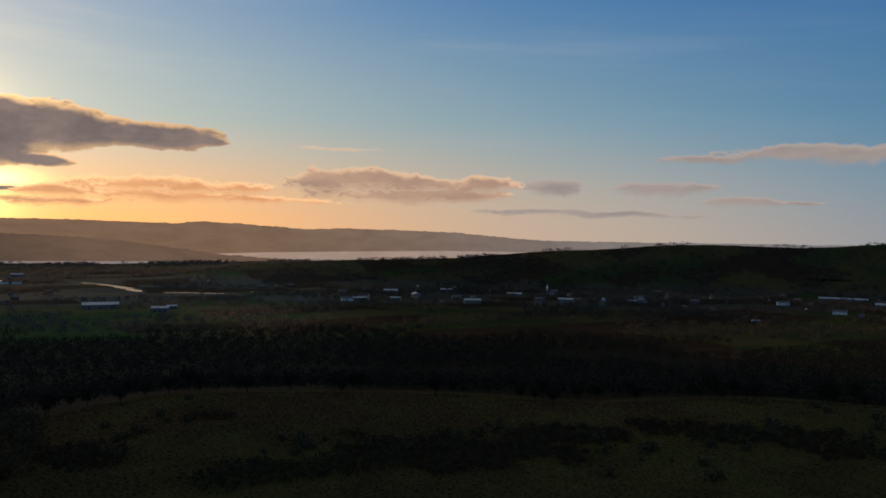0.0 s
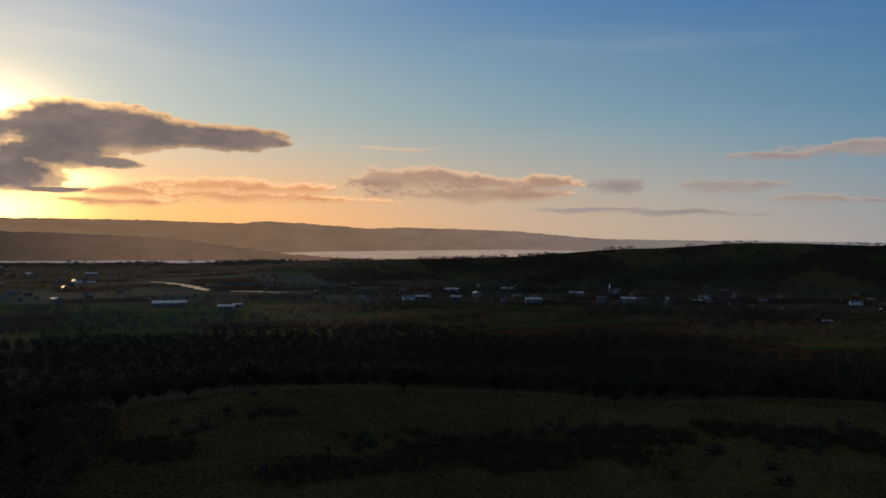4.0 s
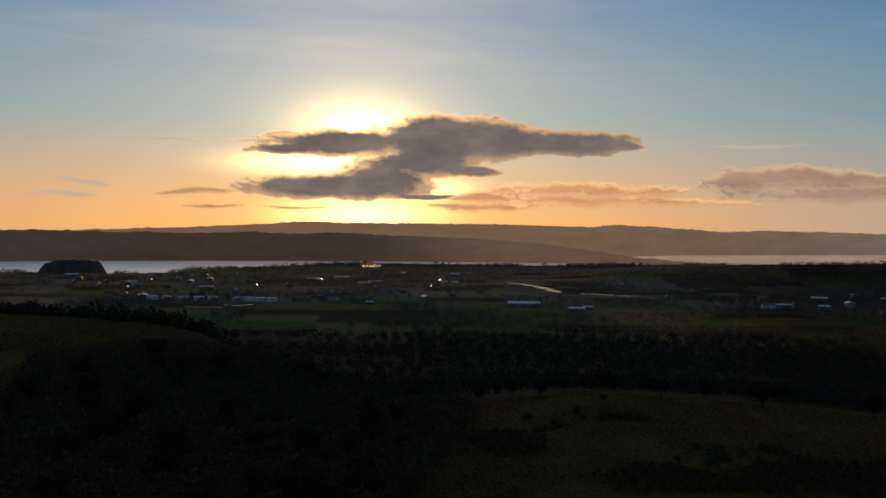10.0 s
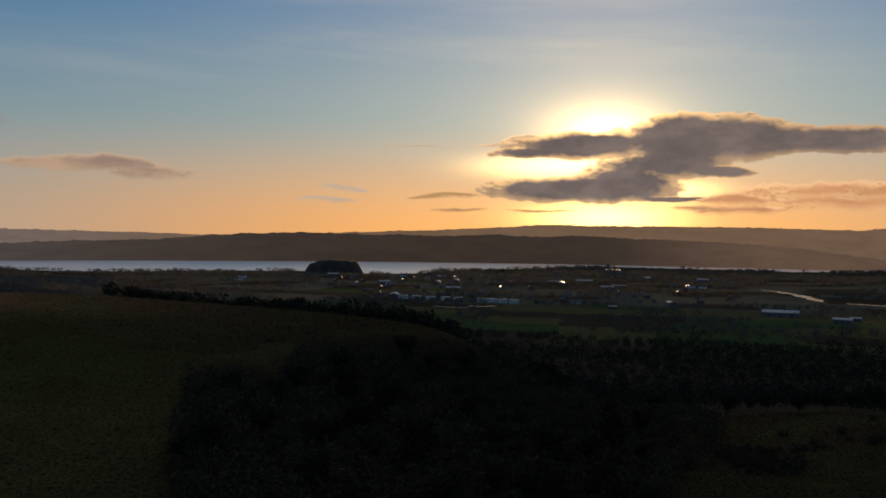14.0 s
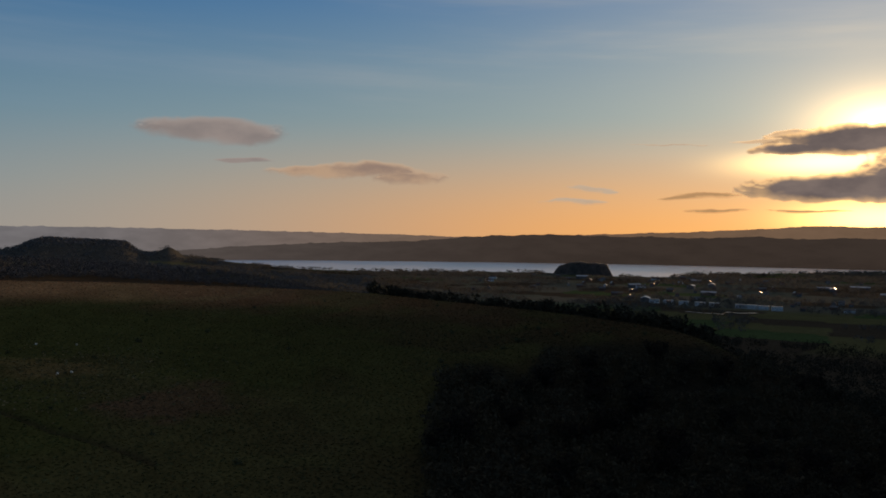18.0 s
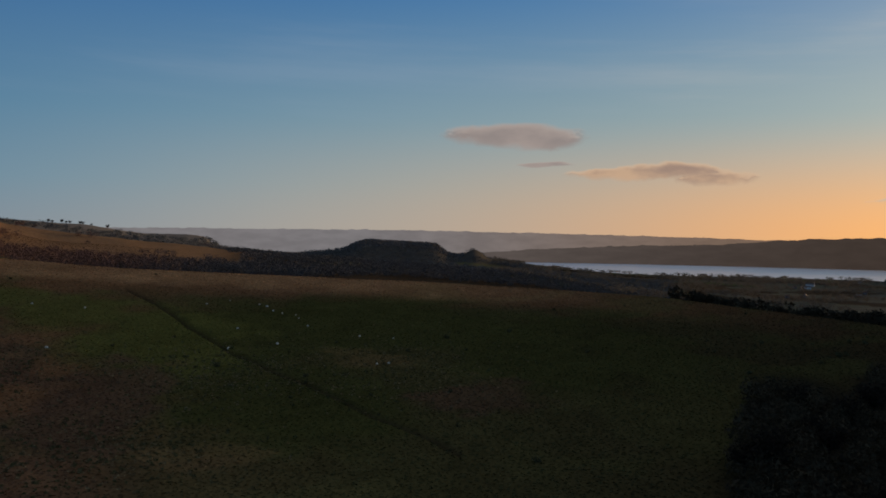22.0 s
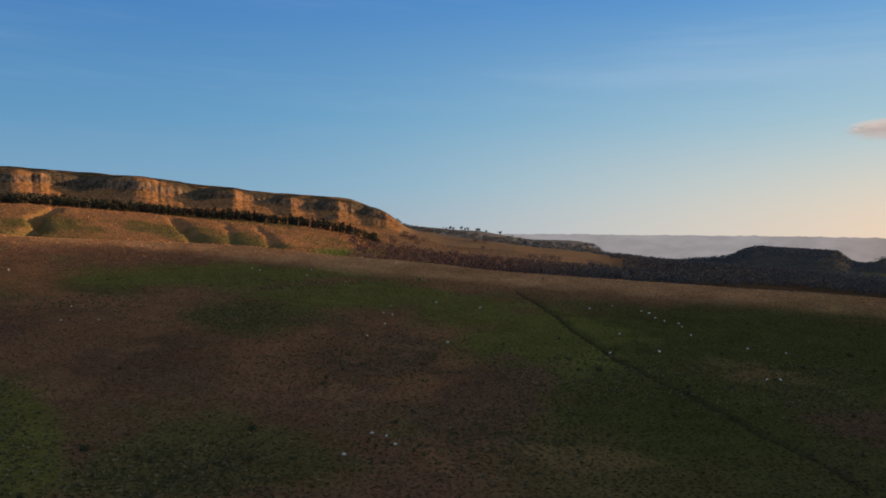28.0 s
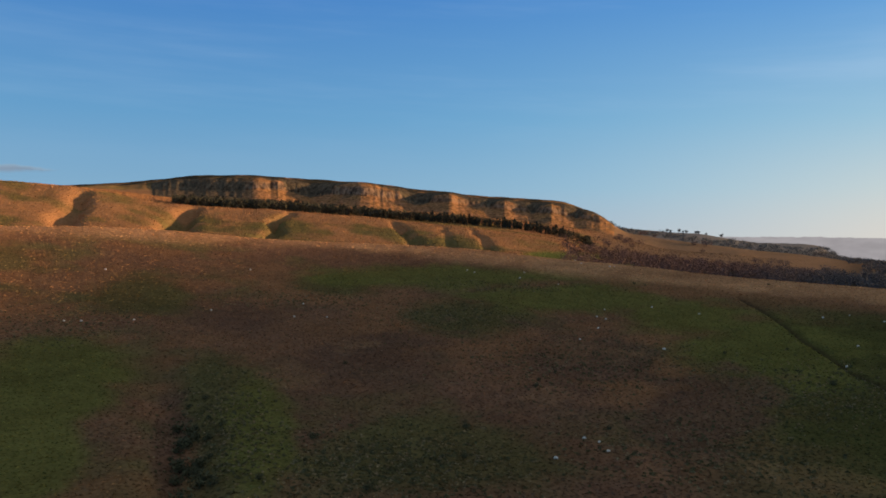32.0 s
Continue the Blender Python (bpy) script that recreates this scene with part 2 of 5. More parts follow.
def ditch_off(a, r):
    """Metres to the middle of the ditch across the pasture."""
    p = np.array(DITCH, float)[::-1]
    mid = np.interp(a, p[:, 0], p[:, 1])
    slope = np.interp(a, (p[1:, 0] + p[:-1, 0]) / 2, np.diff(p[:, 1]) / np.diff(np.radians(p[:, 0])))
    d = np.abs(r - mid) / np.sqrt(1 + (slope / np.maximum(mid, 1)) ** 2)
    return np.where((a > 80) & (a < 102.1), d, 99.0)


def height(a, r):
    """The height of the land, metres over the water, at azimuth a and distance r."""
    x, y = -np.sin(np.radians(a)) * r, np.cos(np.radians(a)) * r
    crag = fade(r, 1050, 1115) * fade(r, 1420, 1300)
    ribs = vnoise(a * 21, r * 0.02, 14, 3, 2) * 7 * fade(a, 108, 111) * fade(a, 146, 140)
    r_true = r
    r = r - (at(BUTTRESS, a) + ribs) * crag
    rc, ec = at(BROW_R, a), at(BROW_E, a)
    zc = EYE + rc * np.tan(np.radians(ec))
    foot = 97.0 - 12 * fade(a, 60, 10) * fade(a, -175, -110) * fade(r, 20, 140)
    t = r / rc
    near = foot + (zc - foot) * np.clip(t, 0, 1) ** 2.2
    z = near
    rs = [rc] + [np.full_like(r, q) for q, _ in RINGS]
    zs = [zc] + [at(c, a) for _, c in RINGS]
    for i in range(len(rs) - 1):
        u = np.clip((r - rs[i]) / (rs[i + 1] - rs[i]), 0, 1)
        ease = u * u * (3 - 2 * u)
        w = u + (ease - u) * fade(a, 66, 78) if i else np.sin(u * math.pi / 2) ** 1.6
        if i == 3:  # scree below, then a steep face
            w = np.where(u < 0.6, 0.46 * (u / 0.6) ** 1.2, 0.46 + 0.37 * fade(u, 0.6, 0.78) + 0.17 * np.clip((u - 0.74) / 0.26, 0, 1))
        z = np.where(r > rs[i], zs[i] + (zs[i + 1] - zs[i]) * w, z)
    # relief: rough ground, small knolls
    far = fade(r, 600, 1500)
    hilly = fade(z, 8, 40)
    z = z + vnoise(x, y, 60, 3, 1) * 1.5 * (1 - far) * fade(r, 30, 150) * (1 - 0.75 * np.exp(-((t - 1) / 0.2) ** 2)) + vnoise(x, y, 7, 3, 2) * 0.35 * (1 - fade(r, 300, 700))
    z = z + hilly * far * (vnoise(x, y, 180, 4, 3) * 5 + vnoise(x, y, 35, 3, 4) * 1.5)
    # wooded ravine, burns and ditch
    ravine = np.exp(-((a - 43) / 9.5) ** 2) * fade(r, 90, 170) * fade(r, 330, 260)
    z = z - 16 * ravine * fade(a, 62, 52)
    rough_ = fade(r, 590, 680) * fade(r, 900, 820) * fade(a, 110, 114)
    z = z + rough_ * (vnoise(x, y, 90, 4, 0) * 1.6 + vnoise(x, y, 14, 3, 2) * 0.7)
    for c, w, d in GULLIES:
        bend = c + vnoise(r, 0 * r + 40 * c, 45, 3, 1) * 0.7 - (r - 740) * 0.011 * (1 if c > 130 else -1)
        z = z - d * 0.8 * np.exp(-((a - bend) / (0.6 * w * (0.7 + 0.5 * fade(r, 800, 680)))) ** 2) * (1 + 0.5 * vnoise(x, y, 25, 3, 4)) * fade(r, 600, 700) * fade(r, 860, 770)
    z = z - (0.8 + 0.8 * fade(r, 230, 330)) * np.exp(-(ditch_off(a, r) / 1.5) ** 2)
    z = z - 4 * np.exp(-((a - 139.5 - (r - 210) * 0.02) / 2.2) ** 2) * fade(r, 120, 180) * fade(r, 310, 230)
    # shore
    s = at(SHORE, a) + vnoise(x, y, 150, 3, 5) * 40
    z = np.where(s < 8900, z + (np.minimum(z, -4) - z) * fade(r, s - 40, s + 40), z)
    return z


def grid_mesh(name, co, nu, nv, material, wrap=False):
    """A mesh over a regular grid of points, nu rows of nv."""
    me = bpy.data.meshes.new(name)
    i, j = np.meshgrid(np.arange(nu - 1), np.arange(nv if wrap else nv - 1), indexing="ij")
    j2 = (j + 1) % nv
    q = np.stack([i * nv + j, (i + 1) * nv + j, (i + 1) * nv + j2, i * nv + j2], -1).reshape(-1, 4)
    me.vertices.add(len(co))
    me.vertices.foreach_set("co", co.astype(np.float32).ravel())
    me.loops.add(q.size)
    me.loops.foreach_set("vertex_index", q.astype(np.int32).ravel())
    me.polygons.add(len(q))
    me.polygons.foreach_set("loop_start", np.arange(0, q.size, 4, dtype=np.int32))
    me.polygons.foreach_set("use_smooth", np.ones(len(q), bool))
    me.update(calc_edges=True)
    me.materials.append(material)
    return me


def material(name, rough=0.9, spec=0.2):
    """A new principled material: its node helper and shader."""
    mat = bpy.data.materials.new(name)
    mat.use_nodes = True
    n = Nodes(mat.node_tree)
    b = n.add("ShaderNodeBsdfPrincipled")
    b.inputs["Roughness"].default_value = rough
    b.inputs["Specular IOR Level"].default_value = spec
    o = n.add("ShaderNodeOutputMaterial")
    n.put(o.inputs[0], b.outputs[0])
    return mat, n, b


def bump(n, b, h, strength, dist):
    k = n.add("ShaderNodeBump")
    k.inputs["Strength"].default_value, k.inputs["Distance"].default_value = strength, dist
    n.put(k.inputs["Height"], h)
    n.put(b.inputs["Normal"], k.outputs[0])


def place_of(n):
    return n.add("ShaderNodeNewGeometry").outputs["Position"]


def mottled(name, dark, light, scale, rough=0.9, spec=0.2, bumps=0.3, dist=0.1, fine=6.0):
    """A surface that varies between two colours at two sizes."""
    mat, n, b = material(name, rough, spec)
    p = n.add("ShaderNodeTexCoord").outputs["Object"]
    big, small = n.noise(p, scale, 4.0), n.noise(p, scale * fine, 5.0, 0.65)
    f = n.m("ADD", n.m("MULTIPLY", big, 0.6), n.m("MULTIPLY", small, 0.4))
    n.put(b.inputs["Base Color"], n.mix(n.step(f, 0.36, 0.64), dark, light))
    bump(n, b, small, bumps, dist)
    return mat


# moorland: the cover of each spot is kept on the mesh as a colour
def land_material():
    mat, n, b = material("moorland", 1.0, 0.0)
    att = n.add("ShaderNodeAttribute")
    att.attribute_name = "cover"
    p = place_of(n)
    big, mid, small = n.noise(p, 0.02, 4.0), n.noise(p, 0.2, 5.0, 0.6), n.noise(p, 1.1, 4.0, 0.7)
    v = n.m("ADD", n.m("MULTIPLY", mid, 0.4), n.m("ADD", n.m("MULTIPLY", small, 0.75), n.m("MULTIPLY", big, 0.25)))
    n.put(b.inputs["Base Color"], scaled_in(n, att.outputs[0], n.step(v, 0.5, 0.92, 0.7, 1.3)))
    bump(n, b, n.m("ADD", small, n.m("MULTIPLY", mid, 0.6)), 0.8, 0.5)
    return mat


def scaled_in(n, colour, fac):
    return n.vm("MULTIPLY", colour, n.xyz(fac, fac, fac))


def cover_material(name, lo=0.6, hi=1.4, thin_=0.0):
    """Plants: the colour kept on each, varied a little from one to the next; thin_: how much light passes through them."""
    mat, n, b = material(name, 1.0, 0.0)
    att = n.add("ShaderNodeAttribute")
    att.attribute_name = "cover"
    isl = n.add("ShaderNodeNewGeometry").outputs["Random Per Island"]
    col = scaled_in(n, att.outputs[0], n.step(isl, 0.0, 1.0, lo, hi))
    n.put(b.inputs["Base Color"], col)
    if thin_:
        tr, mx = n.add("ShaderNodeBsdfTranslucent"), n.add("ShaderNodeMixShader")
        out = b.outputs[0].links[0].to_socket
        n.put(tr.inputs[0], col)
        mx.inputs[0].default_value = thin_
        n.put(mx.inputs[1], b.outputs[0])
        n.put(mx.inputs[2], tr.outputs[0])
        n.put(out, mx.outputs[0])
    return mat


def water_material(name, rough, wave, size, colour=(0.012, 0.02, 0.026), sheen=0.0):
    mat, n, b = material(name, rough, 0.5)
    b.inputs["Base Color"].default_value = (*colour, 1)
    b.inputs["IOR"].default_value = 1.33
    p = place_of(n)
    b.inputs["Metallic"].default_value = sheen
    bump(n, b, n.m("ADD", n.noise(p, size, 4.0), n.m("MULTIPLY", n.noise(p, size * 0.13, 3.0), 2.0)), wave, 1.0)
    return mat


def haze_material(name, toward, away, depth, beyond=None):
    """Hills so far off that the lit air before them is all one sees, painted as emission; warmer under the sun."""
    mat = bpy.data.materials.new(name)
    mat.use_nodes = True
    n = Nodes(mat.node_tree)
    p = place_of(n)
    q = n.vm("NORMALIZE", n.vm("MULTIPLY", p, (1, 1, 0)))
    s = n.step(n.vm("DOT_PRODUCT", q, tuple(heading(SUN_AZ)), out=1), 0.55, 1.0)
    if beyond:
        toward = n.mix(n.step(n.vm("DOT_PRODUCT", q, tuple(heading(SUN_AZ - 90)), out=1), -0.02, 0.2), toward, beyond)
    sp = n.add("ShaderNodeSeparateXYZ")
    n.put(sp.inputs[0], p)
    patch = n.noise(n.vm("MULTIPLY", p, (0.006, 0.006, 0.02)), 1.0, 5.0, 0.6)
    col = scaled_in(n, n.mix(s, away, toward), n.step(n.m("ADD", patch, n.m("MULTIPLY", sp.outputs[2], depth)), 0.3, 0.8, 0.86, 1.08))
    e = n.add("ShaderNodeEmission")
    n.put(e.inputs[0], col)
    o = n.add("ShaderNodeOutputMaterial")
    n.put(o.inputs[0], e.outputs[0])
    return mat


MAT_GROUND = land_material()
MAT_GRASS = cover_material("dry_grass", 0.78, 1.22)
MAT_TREES = cover_material("winter_twigs", 0.85, 1.15)
# lets sunlight through, so the far trees glow as if behind haze
MAT_HAZE_TWIGS = cover_material("haze_twigs", 0.9, 1.1, 0.3)
MAT_WATER = water_material("firth_water", 0.36, 0.03, 0.05, (0.74, 0.70, 0.70), 0.9)
MAT_RIVER = water_material("river_water", 0.12, 0.25, 0.2)
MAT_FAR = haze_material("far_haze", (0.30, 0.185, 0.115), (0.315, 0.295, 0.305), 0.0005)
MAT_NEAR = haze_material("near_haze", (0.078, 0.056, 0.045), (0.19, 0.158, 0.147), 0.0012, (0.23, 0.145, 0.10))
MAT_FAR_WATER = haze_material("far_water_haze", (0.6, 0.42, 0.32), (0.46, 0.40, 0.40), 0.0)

RUSSET, STRAW, GREEN, OLIVE, PEAT, ROCK = [np.array(c) for c in ((0.265, 0.132, 0.060), (0.36, 0.192, 0.086), (0.138, 0.128, 0.034), (0.112, 0.094, 0.034), (0.162, 0.088, 0.052), (0.34, 0.235, 0.135))]
WOOD_FLOOR, FIELD = np.array((0.045, 0.036, 0.025)), np.array((0.046, 0.066, 0.027))
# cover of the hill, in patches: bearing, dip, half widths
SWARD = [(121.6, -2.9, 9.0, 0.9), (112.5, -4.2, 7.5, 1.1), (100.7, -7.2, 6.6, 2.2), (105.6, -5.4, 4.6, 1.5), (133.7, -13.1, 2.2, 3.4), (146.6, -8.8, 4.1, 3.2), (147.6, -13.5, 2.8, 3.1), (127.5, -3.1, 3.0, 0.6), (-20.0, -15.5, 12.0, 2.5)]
# green turf, dimmed in its colour to tone down the side towards the sun
DIM_TURF = [(95.5, -7.2, 7.0, 2.6), (86.1, -6.3, 9.6, 2.3), (91.2, -11.8, 9.0, 3.4), (72.0, -8.0, 9.0, 2.6)]
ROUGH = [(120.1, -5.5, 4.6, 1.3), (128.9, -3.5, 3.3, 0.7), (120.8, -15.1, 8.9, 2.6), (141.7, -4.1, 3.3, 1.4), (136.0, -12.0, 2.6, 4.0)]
# brown heath; the narrow patch at bearing 139.6 paints the hollow's shade
HEATH_AND_HOLLOW = [(126.9, -8.4, 5.9, 2.3), (112.6, -9.1, 7.0, 2.9), (104.4, -11.2, 4.0, 3.0), (139.6, -14.1, 1.0, 3.6), (134.5, -6.0, 4.0, 1.4), (79.0, -11.5, 5.0, 1.2)]
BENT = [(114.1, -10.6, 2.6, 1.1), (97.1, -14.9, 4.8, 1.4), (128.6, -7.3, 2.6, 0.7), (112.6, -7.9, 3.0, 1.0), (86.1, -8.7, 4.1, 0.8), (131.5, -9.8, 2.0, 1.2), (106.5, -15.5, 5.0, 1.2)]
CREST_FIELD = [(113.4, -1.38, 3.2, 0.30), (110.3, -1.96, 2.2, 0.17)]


# upper limit of the thorn scrub in the ravine: bearings, dips
SCRUB_LINE = [(36, 43, 47, 50, 54, 55.5, 58, 61, 62.5), (-8.6, -7.2, -7.0, -7.1, -7.6, -9.4, -8.6, -9.0, -14.0)]


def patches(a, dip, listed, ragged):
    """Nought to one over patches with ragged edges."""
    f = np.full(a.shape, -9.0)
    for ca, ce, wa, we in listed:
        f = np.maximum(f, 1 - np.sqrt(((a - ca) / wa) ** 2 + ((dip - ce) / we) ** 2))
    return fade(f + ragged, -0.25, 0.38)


def mixc(a, b, f):
    return a + (b - a) * np.clip(f, 0, 1)[..., None]


def hill_field(a, dip):
    """Above nought in the open fields among the woods of the flat-topped hill."""
    return np.maximum(1 - ((a - 78.6) / 2.0) ** 2 - ((dip + 2.3 - 0.09 * (a - 78.6)) / 0.16) ** 2, 1 - ((a - 88.2) / 1.8) ** 2 - ((dip + 2.15) / 0.14) ** 2)


def land_cover(a, r, z, steep):
    """The colour of the ground's cover at each spot, by its kind, with some sun, dimming and haze put in."""
    x, y = -np.sin(np.radians(a)) * r, np.cos(np.radians(a)) * r
    dip = np.degrees(np.arctan2(z - EYE, r))
    rc = at(BROW_R, a)
    n1, n2, n3 = vnoise(x, y, 55, 4, 1), vnoise(x, y, 16, 3, 3), vnoise(x, y, 140, 3, 4)
    n4 = vnoise(x, y, 5.0, 3, 0)
    on_hill = fade(r, rc * 1.25, rc * 1.1)
    under = dip - at(BROW_E, a)
    ragged = 0.4 * n1 + 0.3 * n2 + 0.16 * n4
    c = mixc(np.broadcast_to(RUSSET, (*a.shape, 3)), PEAT, fade(n3 + 0.5 * n2, -0.35, 0.5) * 0.8)
    c = mixc(c, OLIVE, fade(a, 108, 98) * fade(a, -60, 20) * fade(under + 0.8 * n1, -1.0, -2.2) * 0.75)
    # darker by bearing: dimming towards the sun put into the colour
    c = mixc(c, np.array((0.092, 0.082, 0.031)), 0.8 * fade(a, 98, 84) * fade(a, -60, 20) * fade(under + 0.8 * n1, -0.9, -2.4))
    c = mixc(c, OLIVE * 1.2, 0.7 * fade(n1 + 0.6 * n2, -0.1, 0.5))
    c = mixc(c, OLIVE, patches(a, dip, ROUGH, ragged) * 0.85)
    c = mixc(c, np.array((0.076, 0.075, 0.023)), patches(a, dip, DIM_TURF, ragged) * 0.9)
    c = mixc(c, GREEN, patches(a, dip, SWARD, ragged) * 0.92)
    c = mixc(c, PEAT * 0.9, patches(a, dip, HEATH_AND_HOLLOW, 2.2 * ragged - 0.1) * 0.8)
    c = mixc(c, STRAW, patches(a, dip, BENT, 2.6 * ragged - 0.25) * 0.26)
    # the crest in dry russet grass, with one green field on it
    # grazing sunlight on the crest is partly put into this colour
    crest = fade(under - 0.45 * fade(a, 116, 130) + 0.35 * n1 + 0.2 * n2, -1.35, -0.45) * fade(a, 58, 76)
    c = mixc(c, mixc(np.broadcast_to(RUSSET * 1.5, c.shape), STRAW * 1.4, 0.55 + 0.6 * n2), crest * (0.35 + 0.6 * fade(a, 70, 92)))
    c = c * np.clip(1 + 0.16 * n4 + 0.12 * n2, 0.6, 1.4)[..., None]
    c = mixc(c, np.array((0.045, 0.034, 0.022)), np.exp(-(ditch_off(a, r) / 1.3) ** 2) * (0.65 + 0.2 * fade(r, 230, 330)))
    # heath on the shoulder towards the valley, thorn floor in the ravine
    # backlit darkness put into the heath's colour, growing from bearing 90 to 50
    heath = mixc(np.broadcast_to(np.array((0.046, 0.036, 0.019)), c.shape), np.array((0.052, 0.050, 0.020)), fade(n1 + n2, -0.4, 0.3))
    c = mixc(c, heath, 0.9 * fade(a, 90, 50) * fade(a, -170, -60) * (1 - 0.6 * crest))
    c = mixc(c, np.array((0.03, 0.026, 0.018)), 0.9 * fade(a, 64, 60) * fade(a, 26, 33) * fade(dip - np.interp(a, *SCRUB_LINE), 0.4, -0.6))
    c = mixc(np.broadcast_to(PEAT, c.shape), c, fade(r, 60, 140))
    # spur and moor under the crags
    moor = mixc(np.broadcast_to(np.array((0.37, 0.185, 0.08)), (*a.shape, 3)), np.array((0.25, 0.165, 0.06)), fade(n1 + 0.4 * n2, -0.1, 0.5))
    moor = mixc(moor, np.array((0.15, 0.122, 0.043)), 0.75 * fade(r, 640, 690) * fade(r, 815, 765) * fade(a, 112, 115) * fade(n1 + 0.6 * n2, -0.35, 0.25))
    moor = mixc(moor, np.array((0.25, 0.155, 0.085)), fade(r, 880, 930) * fade(a, 113, 109))
    # the haze before the far ridge is put into its colour
    moor = mixc(moor, np.array((0.20, 0.185, 0.16)), fade(r, 1350, 1500) * fade(a, 113, 108) * fade(a, 90, 96))
    moor = mixc(moor, np.array((0.085, 0.08, 0.068)), fade(r, 1350, 1500) * fade(a, 96, 90))
    moor = mixc(moor, WOOD_FLOOR, fade(a, 114, 104) * fade(r, 960, 880) + fade(a, 98, 92) * fade(r, 1900, 1500))
    moor = mixc(moor, np.array((0.12, 0.115, 0.06)), hill_field(a, dip) > 0)
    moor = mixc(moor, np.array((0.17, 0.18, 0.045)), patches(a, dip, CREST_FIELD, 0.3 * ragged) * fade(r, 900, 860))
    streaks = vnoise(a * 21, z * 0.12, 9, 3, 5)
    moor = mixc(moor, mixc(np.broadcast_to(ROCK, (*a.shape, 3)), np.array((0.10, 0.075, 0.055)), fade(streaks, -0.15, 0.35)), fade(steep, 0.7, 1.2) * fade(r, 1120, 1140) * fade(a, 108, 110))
    moor = mixc(moor, np.array((0.060, 0.048, 0.030)), fade(r, 1205, 1230) * fade(n2, -0.5, 0.0) * fade(a, 107, 111))
    # valley: woods, then fields in blocks
    th = 0.5
    u, v = x * math.cos(th) + y * math.sin(th), -x * math.sin(th) + y * math.cos(th)
    iu, iv = np.floor(u / 170 + 0.25 * n3).astype(int), np.floor(v / 110 + 0.2 * n3).astype(int)
    tone = LAT[3][iu % 256, iv % 256]
    vale = mixc(np.broadcast_to(FIELD, (*a.shape, 3)), np.array((0.085, 0.075, 0.035)), (tone > 0.6) * 0.8 * np.ones_like(a))
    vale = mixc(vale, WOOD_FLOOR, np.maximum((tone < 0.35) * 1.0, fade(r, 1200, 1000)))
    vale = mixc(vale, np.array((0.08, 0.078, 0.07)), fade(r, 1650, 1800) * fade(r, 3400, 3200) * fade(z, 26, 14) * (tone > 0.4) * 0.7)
    # valley colours raised by bearing, a painted lift for the haze below the sun
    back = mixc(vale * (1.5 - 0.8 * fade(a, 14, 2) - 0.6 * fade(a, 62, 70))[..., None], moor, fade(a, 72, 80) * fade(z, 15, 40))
    c = mixc(back, c, on_hill)
    return c


AZ = np.concatenate([np.arange(-34, 158, 0.2), np.arange(158, 326, 2.0)])
RR = np.concatenate([[0.0, 15, 30, 45], np.geomspace(58, 1080, 280), np.linspace(1086, 1300, 60), np.geomspace(1312, 4960, 90)])
A2, R2 = np.meshgrid((AZ + 180) % 360 - 180, RR)
Z2 = height(A2, R2)
ground_co = np.stack([-np.sin(np.radians(A2)) * R2, np.cos(np.radians(A2)) * R2, Z2], -1).reshape(-1, 3)


def paint(me, colours):
    """Keeps a colour for each vertex of a mesh as its cover."""
    at_ = me.attributes.new("cover", "FLOAT_COLOR", "POINT")
    rgba = np.ones((len(colours), 4), np.float32)
    rgba[:, :3] = colours
    at_.data.foreach_set("color", rgba.ravel())


ground = new("ground", grid_mesh("ground", ground_co, len(RR), len(AZ), MAT_GROUND, True))
STEEP = np.abs(np.gradient(Z2, axis=0) / np.gradient(R2, axis=0))
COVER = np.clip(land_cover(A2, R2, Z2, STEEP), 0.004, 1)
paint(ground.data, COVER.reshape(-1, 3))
tagged(ground, "russet and green winter moorland falling to a dark valley", "ground", kind="structure")

# the crags: a closer mesh of the rock face, proud of the slope
def crag_material():
    mat, n, b = material("crag_rock", 1.0, 0.0)
    att = n.add("ShaderNodeAttribute")
    att.attribute_name = "cover"
    p = place_of(n)
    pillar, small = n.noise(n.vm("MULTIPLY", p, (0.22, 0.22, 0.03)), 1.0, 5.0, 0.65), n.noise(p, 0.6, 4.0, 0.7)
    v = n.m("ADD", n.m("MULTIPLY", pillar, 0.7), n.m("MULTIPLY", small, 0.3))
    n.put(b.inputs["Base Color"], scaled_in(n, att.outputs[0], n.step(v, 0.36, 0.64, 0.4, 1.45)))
    bump(n, b, v, 0.9, 2.0)
    return mat


